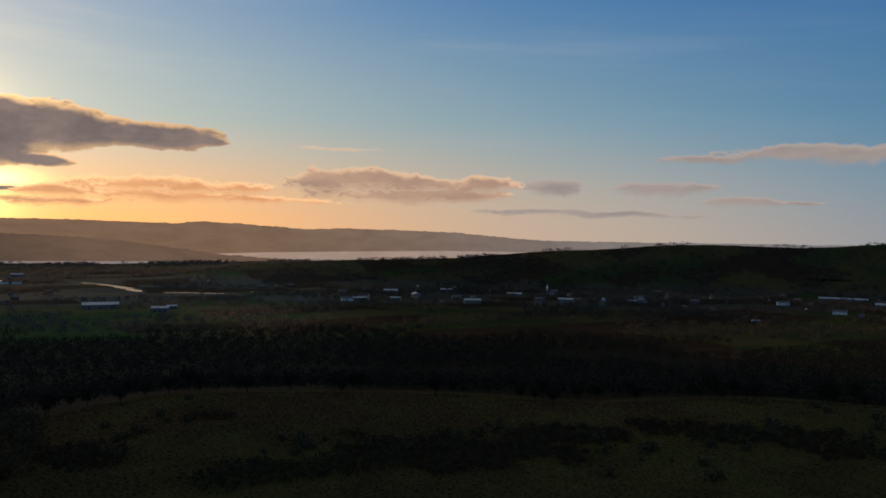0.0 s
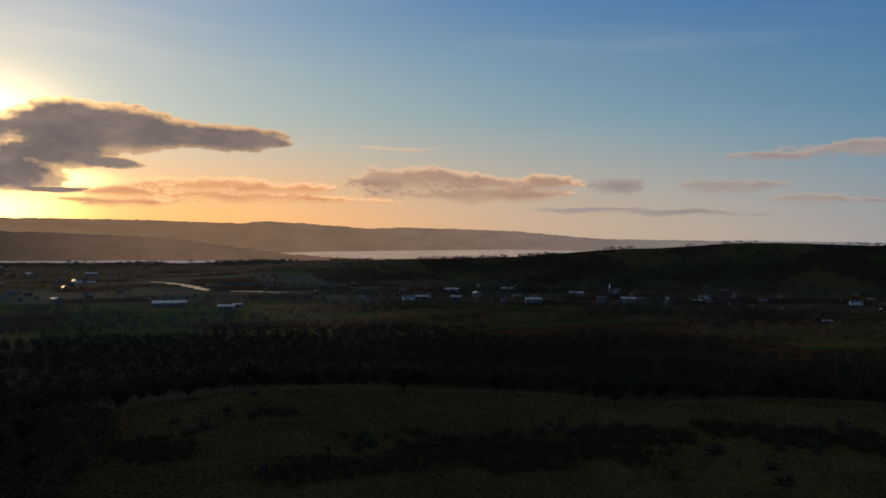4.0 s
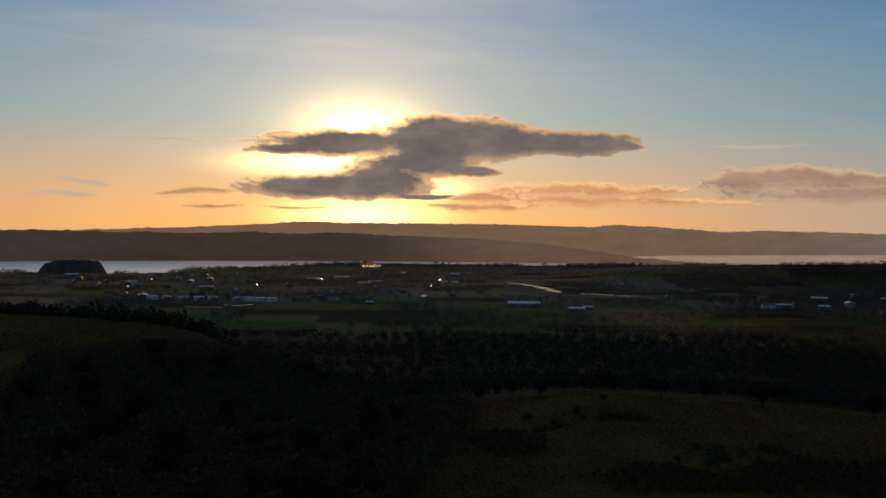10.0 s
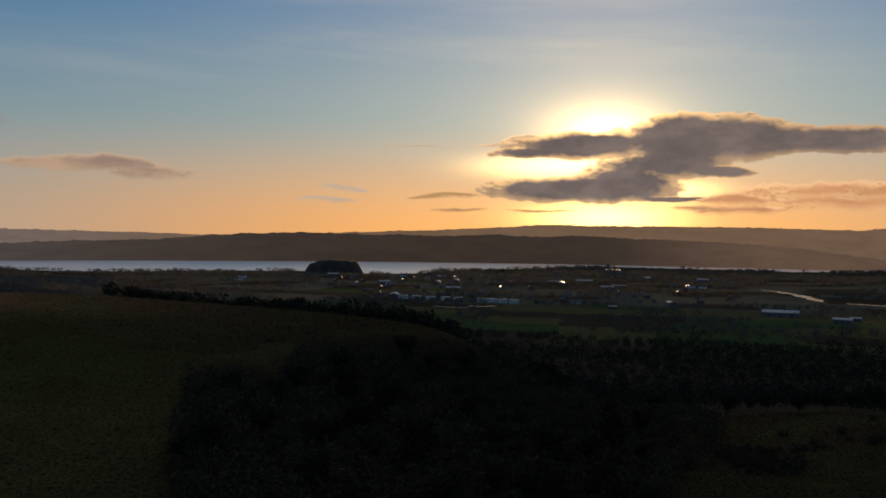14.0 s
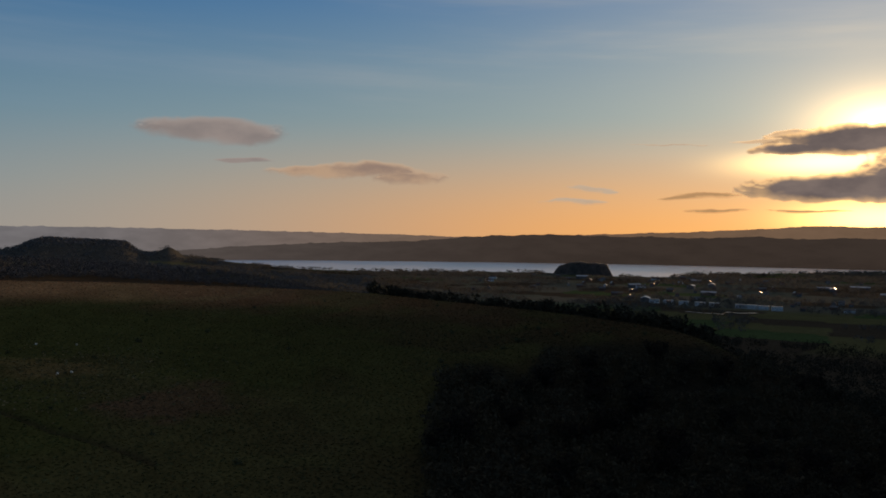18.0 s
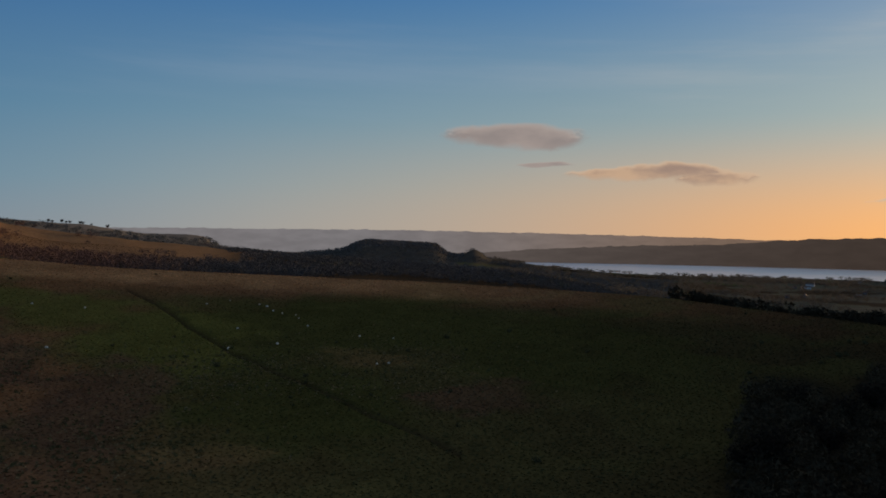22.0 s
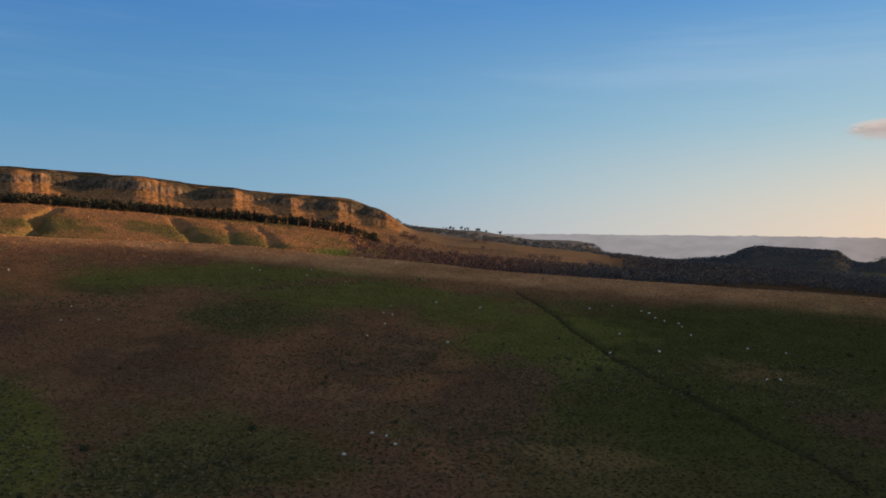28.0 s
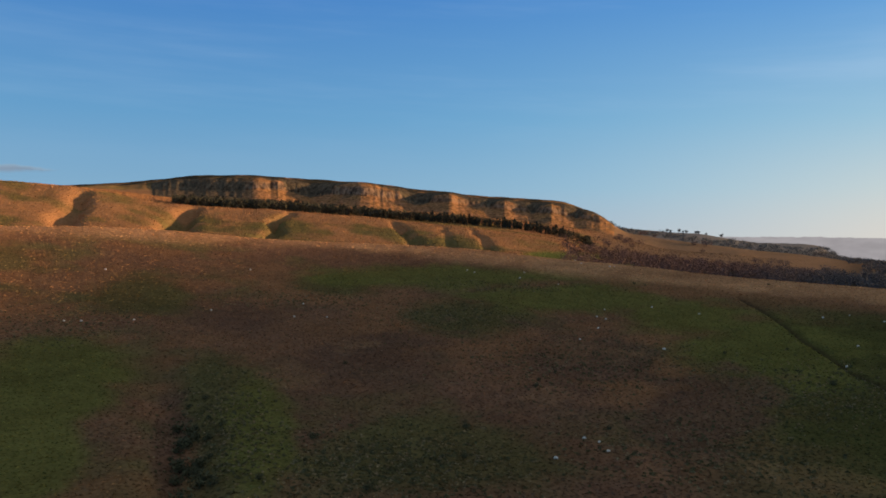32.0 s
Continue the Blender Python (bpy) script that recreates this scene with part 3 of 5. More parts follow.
def crags():
    a, v = np.meshgrid(np.arange(109.4, 141.5, 0.045), np.linspace(0, 1, 90), indexing="ij")
    r = 1112 + 125 * v
    z = height(a, r)
    steep_ = np.abs(np.gradient(z, axis=1) / (125 / 89))
    face = fade(steep_, 0.55, 1.3) * (1 - 0.7 * fade(a, 134.5, 136))
    m = a * 20.5
    pillars = 1 - np.abs(vnoise(m, z * 0.25, 11, 3, 1)) * 2.2
    blocks = vnoise(m, z * 1.6, 6, 3, 4)
    ledge = np.sin(z * 0.55 + 3 * vnoise(m, 0 * m, 40, 2, 3))
    out = face * (1.2 + 2.1 * pillars + 1.5 * blocks + 0.8 * ledge) + (1 - face) * (0.5 + 0.9 * vnoise(m, r, 9, 3, 2))
    rim_ = np.minimum.reduce([fade(v, 0, 0.06), fade(v, 1, 0.94), fade(a, 109.4, 110.2), fade(a, 141.5, 140.5)])
    rr = r - out * rim_ * 0.9
    zz = z + (0.25 + (1 - face) * 0.4 * np.abs(blocks)) * rim_ - 3.0 * (1 - rim_)
    scree = mixc(np.broadcast_to(RUSSET * 1.25, (*a.shape, 3)), np.array((0.33, 0.165, 0.066)), fade(vnoise(m, r, 18, 3, 5), -0.3, 0.4))
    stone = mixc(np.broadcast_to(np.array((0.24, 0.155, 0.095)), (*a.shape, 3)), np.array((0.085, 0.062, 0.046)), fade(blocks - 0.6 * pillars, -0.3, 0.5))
    heather = np.array((0.115, 0.088, 0.056))
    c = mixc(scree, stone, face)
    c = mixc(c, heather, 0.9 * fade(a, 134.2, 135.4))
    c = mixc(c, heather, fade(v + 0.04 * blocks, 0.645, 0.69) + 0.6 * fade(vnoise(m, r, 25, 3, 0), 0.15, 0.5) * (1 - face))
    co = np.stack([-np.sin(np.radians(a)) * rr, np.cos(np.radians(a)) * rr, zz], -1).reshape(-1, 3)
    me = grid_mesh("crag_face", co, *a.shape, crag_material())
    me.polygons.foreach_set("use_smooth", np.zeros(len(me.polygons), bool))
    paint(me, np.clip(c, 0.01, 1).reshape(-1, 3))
    return tagged(new("crag_face", me), "long broken crag with pale rock pillars above russet scree", "cliff", kind="structure")


crags()

# water of the firth
AW, RW = np.arange(-20, 92, 1.0), np.linspace(2700, 4950, 30)
A2, R2 = np.meshgrid(AW, RW)
water = new("water", grid_mesh("water", np.stack([-np.sin(np.radians(A2)) * R2, np.cos(np.radians(A2)) * R2, 0 * R2], -1).reshape(-1, 3), len(RW), len(AW), MAT_WATER))
tagged(water, "calm pale firth reflecting the evening sky", "water", kind="structure")


def far_range(name, r0, r1, stations_, base, rough, label, mat):
    """A distant ridge as a strip of land from its foot at r0 to its crest at r1 and down again."""
    crest = along(stations_, 0.3)
    az = np.arange(stations_[0][0], stations_[-1][0], 0.06)
    x = az * 80
    top = EYE + r1 * np.tan(np.radians(at(crest, az))) + vnoise(x, 0 * x, 90, 4, 2) * rough + np.maximum(vnoise(x, 0 * x, 22, 3, 4), 0) * rough * vnoise(x, 0 * x, 160, 2, 1) * 2.2 + np.maximum(vnoise(x, 0 * x, 34, 3, 3), -0.1) * rough * 1.6 + np.abs(vnoise(x, 0 * x, 5, 2, 0)) * rough * 0.7
    foot = np.interp(az, [p[0] for p in base], [EYE + r0 * math.tan(radians(p[1])) for p in base])
    rows_ = []
    for k in range(9):
        u = k / 7
        r = r0 + (r1 - r0) * u
        if k == 8:
            z = foot - 10
        else:
            z = foot + (top - foot) * (1 - (1 - u) ** 1.6) + (vnoise(x, 0 * x + 300 * u, 200, 3, 1) * 0.06 * (top - foot) if 0 < u < 1 else 0)
        rows_.append(np.stack([-np.sin(np.radians(az)) * r, np.cos(np.radians(az)) * r, z], -1))
    ob = new(name, grid_mesh(name, np.concatenate(rows_), 9, len(az), mat))
    return tagged(ob, label, "hills", kind="structure")


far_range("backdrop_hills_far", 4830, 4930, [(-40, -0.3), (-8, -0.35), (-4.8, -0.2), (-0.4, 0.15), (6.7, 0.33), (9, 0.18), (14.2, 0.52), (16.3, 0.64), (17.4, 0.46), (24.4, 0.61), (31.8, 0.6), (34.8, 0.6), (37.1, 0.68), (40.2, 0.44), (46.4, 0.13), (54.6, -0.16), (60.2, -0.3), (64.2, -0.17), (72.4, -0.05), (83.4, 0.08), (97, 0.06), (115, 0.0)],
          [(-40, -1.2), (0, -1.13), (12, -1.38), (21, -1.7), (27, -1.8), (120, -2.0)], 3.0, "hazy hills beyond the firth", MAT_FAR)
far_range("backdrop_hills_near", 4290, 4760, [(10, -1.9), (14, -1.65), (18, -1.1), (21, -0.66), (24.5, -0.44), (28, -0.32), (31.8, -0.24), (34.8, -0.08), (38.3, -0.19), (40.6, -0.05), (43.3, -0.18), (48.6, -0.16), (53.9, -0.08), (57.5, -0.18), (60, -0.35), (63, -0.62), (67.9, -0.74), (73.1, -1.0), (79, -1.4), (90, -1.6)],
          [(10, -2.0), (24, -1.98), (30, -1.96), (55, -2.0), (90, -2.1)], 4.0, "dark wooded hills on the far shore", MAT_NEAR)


def arc(a, r, z):
    return np.stack([-np.sin(np.radians(a)) * r, np.cos(np.radians(a)) * r, z + 0 * r], -1)


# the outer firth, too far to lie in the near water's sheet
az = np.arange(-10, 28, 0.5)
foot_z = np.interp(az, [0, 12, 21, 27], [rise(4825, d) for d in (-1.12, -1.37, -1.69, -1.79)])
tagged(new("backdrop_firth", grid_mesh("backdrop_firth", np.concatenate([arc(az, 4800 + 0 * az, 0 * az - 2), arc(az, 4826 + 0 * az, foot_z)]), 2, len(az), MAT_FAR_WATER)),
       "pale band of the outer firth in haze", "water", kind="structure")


def land(a, r):
    return float(height(np.array([float(a)]), np.array([float(r)]))[0])


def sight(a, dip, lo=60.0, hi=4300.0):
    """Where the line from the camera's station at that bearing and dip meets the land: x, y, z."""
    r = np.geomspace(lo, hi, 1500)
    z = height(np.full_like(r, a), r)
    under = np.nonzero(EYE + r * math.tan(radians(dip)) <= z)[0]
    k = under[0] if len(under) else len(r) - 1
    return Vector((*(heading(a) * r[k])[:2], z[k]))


def soup(name, verts, faces, mat, colours=None, per=1):
    """A mesh out of many loose triangles or quads; colours: one for each group of per vertices."""
    me = bpy.data.meshes.new(name)
    me.vertices.add(len(verts))
    me.vertices.foreach_set("co", verts.astype(np.float32).ravel())
    k = faces.shape[1]
    me.loops.add(faces.size)
    me.loops.foreach_set("vertex_index", faces.astype(np.int32).ravel())
    me.polygons.add(len(faces))
    me.polygons.foreach_set("loop_start", np.arange(0, faces.size, k, dtype=np.int32))
    me.update(calc_edges=True)
    if colours is not None:
        paint(me, np.repeat(colours, per, axis=0))
    me.materials.append(mat)
    return me


def cover_at(a, r):
    """The ground's cover at many places at once."""
    ia = np.clip(np.searchsorted(AZ, a), 0, len(AZ) - 1)
    ir = np.clip(np.searchsorted(RR, r), 0, len(RR) - 1)
    return COVER[ir, ia]


def scattered(a0, a1, r0, r1, space, seed):
    """Places strewn evenly over a sector; space grows with the distance."""
    rng = np.random.default_rng(seed)
    A, Rr, r = [], [], r0
    while r < r1:
        s_ = space(r)
        n = max(1, int(radians(a1 - a0) * r / s_))
        A.append(a0 + (np.arange(n) + rng.random(n)) * (a1 - a0) / n)
        Rr.append(r + (rng.random(n)) * s_)
        r += s_
    return np.concatenate(A), np.concatenate(Rr)


# ---- grass of the moor, in tufts ----
def grass(name, a, r, tall, wide, colours, label, blades=3, seed=1):
    rng = np.random.default_rng(seed)
    n = len(a)
    p = arc(a, r, height(a, r) - 0.03)
    V = np.empty((n, blades, 3, 3))
    for b in range(blades):
        th = rng.random(n) * math.tau
        d = np.stack([np.cos(th), np.sin(th), 0 * th], -1) * (wide * (0.35 + 0.3 * rng.random(n)))[:, None]
        jit = (rng.random((n, 3)) - 0.5) * (wide * 0.6)[:, None] * [1, 1, 0]
        V[:, b, 0], V[:, b, 1] = p + jit - d, p + jit + d
        lean = (rng.random((n, 3)) - 0.5) * (tall * 0.9)[:, None]
        lean[:, 2] = tall * (0.6 + 0.7 * rng.random(n))
        V[:, b, 2] = p + jit + lean
    k = n * blades * 3
    ob = new(name, soup(name, V.reshape(-1, 3), np.arange(k).reshape(-1, 3), MAT_GRASS, colours, blades * 3))
    return tagged(ob, label, "grass", kind="stuff")


ga, gr = scattered(-34, 157, 70, 545, lambda r: 0.95 + r * 0.0020, 3)
keep = gr < at(BROW_R, ga) * 1.12
ga, gr = ga[keep], gr[keep]
gc = cover_at(ga, gr)
lush = np.clip((gc[:, 1] / np.maximum(gc[:, 0], 1e-3) - 0.75) / 0.5, 0, 1)
g = np.random.default_rng(5).random(len(ga))
grass("moor_grass", ga, gr, (0.24 - 0.12 * lush) * (0.6 + 0.9 * g), (0.85 - 0.35 * lush) * (0.7 + 0.6 * g) * (1 + gr / 900), gc * (0.92 + 0.8 * g ** 2)[:, None], "russet tussocks of dead winter grass and green sward")
ga, gr = scattered(97, 157, 640, 1120, lambda r: 2.6, 4)
keep = np.random.default_rng(8).random(len(ga)) < fade(ga, 97, 108)
ga, gr = ga[keep], gr[keep]
gc = cover_at(ga, gr)
g = np.random.default_rng(6).random(len(ga))
grass("hill_grass", ga, gr, 0.3 + 0.3 * g, 1.1 + 0.6 * g, gc * (0.95 + 0.25 * g)[:, None], "russet grass of the spur below the crags", seed=2)


# clumps of rushes and pale bent grass in the wetter parts of the pasture
RUSH = [(121, -5.6, 4.5, 1.0, 900), (125, -15.5, 9, 2.4, 1500), (136, -12.5, 3.0, 3.5, 900), (96, -9.5, 6, 2.0, 900), (131, -4.6, 5, 0.6, 500), (112, -8.5, 8, 2.0, 1200), (104, -14, 8, 2.5, 900), (146, -6, 4, 1.2, 500), (84, -9, 7, 2.5, 700), (118, -3.6, 8, 0.5, 500)]
ra, rr_ = [], []
rg = np.random.default_rng(77)
for ca, ce, wa, we, n in RUSH:
    a_, d_ = rg.normal(ca, wa * 0.6, n), rg.normal(ce, we * 0.55, n)
    ra.append(a_)
    rr_.append(d_)
ra, dips = np.concatenate(ra), np.concatenate(rr_)
reach = np.geomspace(90, 520, 220)
table = np.degrees(np.arctan2(height(np.repeat(np.arange(60.0, 158, 2), 220), np.tile(reach, 49)) - EYE, np.tile(reach, 49))).reshape(49, 220)
rr_ = np.array([reach[min(np.searchsorted(np.maximum.accumulate(table[int(np.clip((a_ - 60) / 2, 0, 48))]), d_), 219)] for a_, d_ in zip(ra, dips)])
ok = (rr_ > 95) & (rr_ < at(BROW_R, ra) * 1.02) & (ra > 62) & (ra < 156)
ra, rr_ = ra[ok], rr_[ok] * (1 + 0.01 * rg.standard_normal(ok.sum()))
g = rg.random(len(ra))
grass("rush_clumps", ra, rr_, 0.22 + 0.25 * g, 0.5 + 0.5 * g, mixc(np.broadcast_to(np.array((0.34, 0.245, 0.125)), (len(ra), 3)), np.array((0.15, 0.13, 0.058)), (g > 0.5) * 1.0), "clumps of rushes and pale bent grass", 5, 9)


# ---- clouds ----
ANVIL = [(34.6, 6.0, 5.2, 0.84), (38.4, 5.55, 2.6, 0.36), (27.6, 6.3, 5.2, 1.62), (24.0, 6.2, 4.0, 1.15), (18.6, 6.1, 3.9, 0.86), (15.6, 5.9, 1.4, 0.3), (29.6, 4.7, 4.1, 1.0), (31.6, 3.8, 3.1, 0.95),
         (36.2, 2.95, 5.4, 0.86), (33.0, 3.1, 4.2, 0.95), (28.8, 2.3, 1.8, 0.16), (25.8, 4.15, 2.1, 0.34)]
EMBERS = [(43.2, 2.5, 2.0, 0.22), (45.2, 2.4, 1.2, 0.12), (43.0, 1.55, 1.8, 0.14), (38.0, 1.6, 2.4, 0.1), (27.0, 1.75, 2.2, 0.2)]
BANK = [(8.0, 3.35, 3.4, 0.95), (5.0, 3.5, 3.6, 0.85), (1.4, 3.3, 3.6, 0.8), (-2.7, 3.3, 3.2, 0.62), (2.4, 2.6, 5.6, 0.5), (-1.5, 2.5, 3.4, 0.4)]
SHREDS = [(-7.7, 3.2, 1.8, 0.5), (-14.0, 3.1, 3.2, 0.5), (-16.6, 3.2, 1.8, 0.25), (-19.8, 2.35, 2.6, 0.28), (-23.6, 2.3, 1.6, 0.14), (-6.0, 1.62, 4.0, 0.22), (-12.0, 1.5, 5.0, 0.2)]
GLOWING_BANK = [(21.0, 2.8, 3.8, 0.6), (16.8, 2.8, 3.4, 0.55), (13.4, 2.75, 2.6, 0.42), (24.6, 2.4, 2.6, 0.4), (18.0, 2.2, 6.5, 0.4), (24.0, 1.75, 3.5, 0.3), (12.0, 2.0, 5.0, 0.25)]
HIGH_BANK = [(-22.4, 5.35, 4.6, 0.55), (-26.6, 5.1, 4.2, 0.5), (-17.4, 5.1, 2.6, 0.3)]
WISP = [(7.5, 5.63, 2.6, 0.16)]
SCRAPS = [(51.4, 3.0, 1.5, 0.2), (50.2, 2.85, 0.9, 0.14), (52.4, 2.2, 1.9, 0.18), (46.0, 5.9, 2.6, 0.08)]
LENS = [(76.6, 6.6, 4.2, 0.72), (74.4, 6.3, 2.4, 0.72), (74.6, 4.6, 1.6, 0.16)]
LOW_LENS = [(68.4, 3.95, 4.4, 0.42), (65.8, 4.15, 2.8, 0.5), (63.6, 3.6, 2.6, 0.45)]
FAR_SCRAP = [(149.0, 3.7, 3.4, 0.34)]


def cloud_material(name, low, high, rim, flare, soft_, most=1.0, under=0.12):
    """Cloud seen against the light, painted as emission: grey where it is thick, bright where thin, brightest beside
    the sun.
    """
    mat = bpy.data.materials.new(name)
    mat.use_nodes = True
    n = Nodes(mat.node_tree)
    att = n.add("ShaderNodeAttribute")
    att.attribute_name = "thick"
    t = att.outputs["Fac"]
    p = place_of(n)
    q = n.vm("NORMALIZE", n.vm("SUBTRACT", p, (0, 0, EYE)))
    away = n.m("MULTIPLY", n.m("ARCCOSINE", n.m("MINIMUM", n.vm("DOT_PRODUCT", q, tuple(heading(SUN_AZ, SUN_EL)), out=1), 1.0)), 180 / math.pi)
    near_ = n.m("EXPONENT", n.m("DIVIDE", away, -flare))
    relief = n.noise(n.vm("MULTIPLY", q, (16, 16, 38)), 1.0, 6.0, 0.58)
    body = n.mix(n.step(relief, 0.3, 0.7), low, high)
    lit = n.add("ShaderNodeAttribute")
    lit.attribute_name = "lit"
    edge = n.mix(n.step(lit.outputs["Fac"], 0.0, 1.0, under, 1.0), body, n.vm("ADD", rim, scaled_in(n, (4.6, 2.7, 0.95), near_)))
    e = n.add("ShaderNodeEmission")
    n.put(e.inputs[0], n.mix(n.step(n.m("ADD", t, n.m("MULTIPLY", n.m("SUBTRACT", relief, 0.5), 0.35)), 0.02, soft_ + 0.3), edge, body))
    clear = n.add("ShaderNodeBsdfTransparent")
    m = n.add("ShaderNodeMixShader")
    n.put(m.inputs[0], n.step(t, 0.0, soft_, 0.0, most))
    n.put(m.inputs[1], clear.outputs[0])
    n.put(m.inputs[2], e.outputs[0])
    o = n.add("ShaderNodeOutputMaterial")
    n.put(o.inputs[0], m.outputs[0])
    return mat


def cloud(name, listed, mat, label, r=4550.0, step=0.085, ragged=0.5, seed=0, tall=6.0, full=0.08, melt=0.6):
    """A cloud as a body of soft lobes with torn edges, thicker in its middle."""
    u0, u1 = min(u - 1.6 * w for u, v, w, h in listed), max(u + 1.6 * w for u, v, w, h in listed)
    v0, v1 = max(0.9, min(v - 1.9 * h for u, v, w, h in listed)), max(v + 1.9 * h for u, v, w, h in listed)
    U, V = np.meshgrid(np.arange(u0, u1, step), np.arange(v0, v1, step * 0.55))
    wu = vnoise(U * 0.5, V * 1.2 + 9 * seed, 1.5, 4, seed % 6)
    wv = vnoise(U * 0.5 + 50, V * 1.2, 1.5, 4, (seed + 2) % 6)
    f = np.zeros(U.shape)
    for u, v, w, h in listed:
        k = 1 - np.sqrt(((U + 0.7 * wu - u) / w) ** 2 + ((V + 0.26 * wv - v) / h) ** 2)
        f = f + np.exp(k / 0.13)
    f = 0.13 * np.log(f + 1e-9)
    billow = 0.5 - np.abs(vnoise(U * 0.75, V, 0.95, 2, (seed + 3) % 6)) * 1.6 + 0.5 * (0.5 - np.abs(vnoise(U * 0.8, V, 0.42, 2, (seed + 1) % 6)) * 1.6)
    f = f + full + ragged * (0.75 * vnoise(U * 0.6, V * 1.3, 1.6, 4, (seed + 1) % 6) + 0.42 * billow)
    slope = np.gradient(f, axis=0) / (step * 0.55)
    f = np.where(f > 0, f * (1 - melt * fade(slope, -0.1, 0.5)), f)
    front = []
    for side in (-1, 1):
        rr = r + side * np.clip(f, 0, 1) * 25 * tall
        front.append(np.stack([-np.sin(np.radians(U)) * rr, np.cos(np.radians(U)) * rr, EYE + rr * np.tan(np.radians(V))], -1).reshape(-1, 3))
    nv, nu = U.shape
    i, j = np.meshgrid(np.arange(nv - 1), np.arange(nu - 1), indexing="ij")
    q = np.stack([i * nu + j, (i + 1) * nu + j, (i + 1) * nu + j + 1, i * nu + j + 1], -1).reshape(-1, 4)
    ff = f.ravel()
    q = q[(ff[q] > -0.05).any(1)]
    q = np.concatenate([q, q[:, ::-1] + nv * nu])
    used, inv = np.unique(q, return_inverse=True)
    me = soup(name, np.concatenate(front)[used], inv.reshape(q.shape), mat)
    me.polygons.foreach_set("use_smooth", np.ones(len(q), bool))
    t = me.attributes.new("thick", "FLOAT", "POINT")
    t.data.foreach_set("value", np.tile(ff, 2)[used].astype(np.float32))
    t = me.attributes.new("lit", "FLOAT", "POINT")
    t.data.foreach_set("value", np.tile(fade(-slope, -0.1, 0.6).ravel(), 2)[used].astype(np.float32))
    return tagged(new(name, me), label, "cloud", kind="structure")


MAT_ANVIL = cloud_material("sunset_cloud", (0.26, 0.205, 0.195), (0.42, 0.32, 0.28), (1.0, 0.62, 0.34), 5.0, 0.17, 1.0, 0.45)
MAT_EMBER = cloud_material("ember_cloud", (0.66, 0.36, 0.17), (0.8, 0.45, 0.21), (1.0, 0.55, 0.25), 4.0, 0.6, 0.6)
MAT_BANK = cloud_material("peach_cloud", (0.60, 0.39, 0.29), (0.80, 0.51, 0.36), (1.35, 0.88, 0.54), 5.0, 0.42, 0.86)
MAT_GOLD = cloud_material("golden_cloud", (1.02, 0.47, 0.22), (1.3, 0.64, 0.30), (1.9, 1.12, 0.56), 4.0, 0.5, 0.8)
MAT_LOW = cloud_material("low_dusk_cloud", (0.56, 0.39, 0.31), (0.92, 0.62, 0.41), (1.08, 0.75, 0.5), 5.0, 0.55, 0.88)
MAT_PALE = cloud_material("dusk_cloud", (0.46, 0.39, 0.37), (0.58, 0.48, 0.44), (0.70, 0.58, 0.52), 4.0, 0.5, 0.85)
MAT_GREY = cloud_material("grey_cloud", (0.17, 0.24, 0.33), (0.22, 0.29, 0.38), (0.26, 0.36, 0.46), 4.0, 0.6, 0.8)
cloud("backdrop_cloud_anvil", ANVIL, MAT_ANVIL, "dark grey evening cloud with glowing edges before the sun", ragged=0.3, seed=1, full=0.1, melt=0.15)
MAT_GILT = cloud_material("gilded_cloud", (1.25, 0.82, 0.48), (1.4, 0.95, 0.56), (1.5, 1.0, 0.6), 4.0, 0.4, 0.75)
# first lobe added between sun and pasture to shade the grass
cloud("backdrop_cloud_gilded_wisp", [(38.7, 6.42, 1.4, 0.22), (40.4, 6.1, 1.5, 0.14)], MAT_GILT, "thin gilded wisp of cloud beside the sun", ragged=0.3, seed=11, full=0.2)
cloud("backdrop_cloud_embers", EMBERS, MAT_EMBER, "small brownish cloud scraps low beside the sun", ragged=0.45, seed=10, full=0.2)
cloud("backdrop_cloud_bank", BANK, MAT_BANK, "long peach-lit cloud bank low over the hills", ragged=0.6, seed=2, full=0.1, melt=0.75)
cloud("backdrop_cloud_shreds", SHREDS, MAT_PALE, "thin mauve cloud shreds over the ridge", ragged=0.5, seed=4, full=0.2)
cloud("backdrop_cloud_glowing_bank", GLOWING_BANK, MAT_GOLD, "glowing orange cloud streaks beside the sun", ragged=0.7, seed=9, full=0.22, melt=0.7)
cloud("backdrop_cloud_high_bank", HIGH_BANK, MAT_PALE, "pale pinkish streak of cloud", seed=3, full=0.3)
MAT_WISP = cloud_material("wisp_cloud", (0.95, 0.70, 0.50), (1.05, 0.80, 0.58), (1.05, 0.82, 0.6), 4.0, 0.6, 0.7)
cloud("backdrop_cloud_wisp", WISP, MAT_WISP, "thin bright wisp of cloud", seed=4, full=0.2)
cloud("backdrop_cloud_scraps", SCRAPS, MAT_WISP, "small torn orange cloud scraps", seed=5, full=0.2)
cloud("backdrop_cloud_lens", LENS, MAT_PALE, "smooth lens-shaped pinkish cloud", ragged=0.22, seed=6, full=0.25, melt=0.35)
cloud("backdrop_cloud_low_lens", LOW_LENS, MAT_LOW, "flat peach cloud with a bright end", ragged=0.45, seed=7, full=0.25, melt=0.4)
cloud("backdrop_cloud_far_scrap", FAR_SCRAP, MAT_GREY, "thin grey cloud scrap over the moor", ragged=0.4, seed=8)


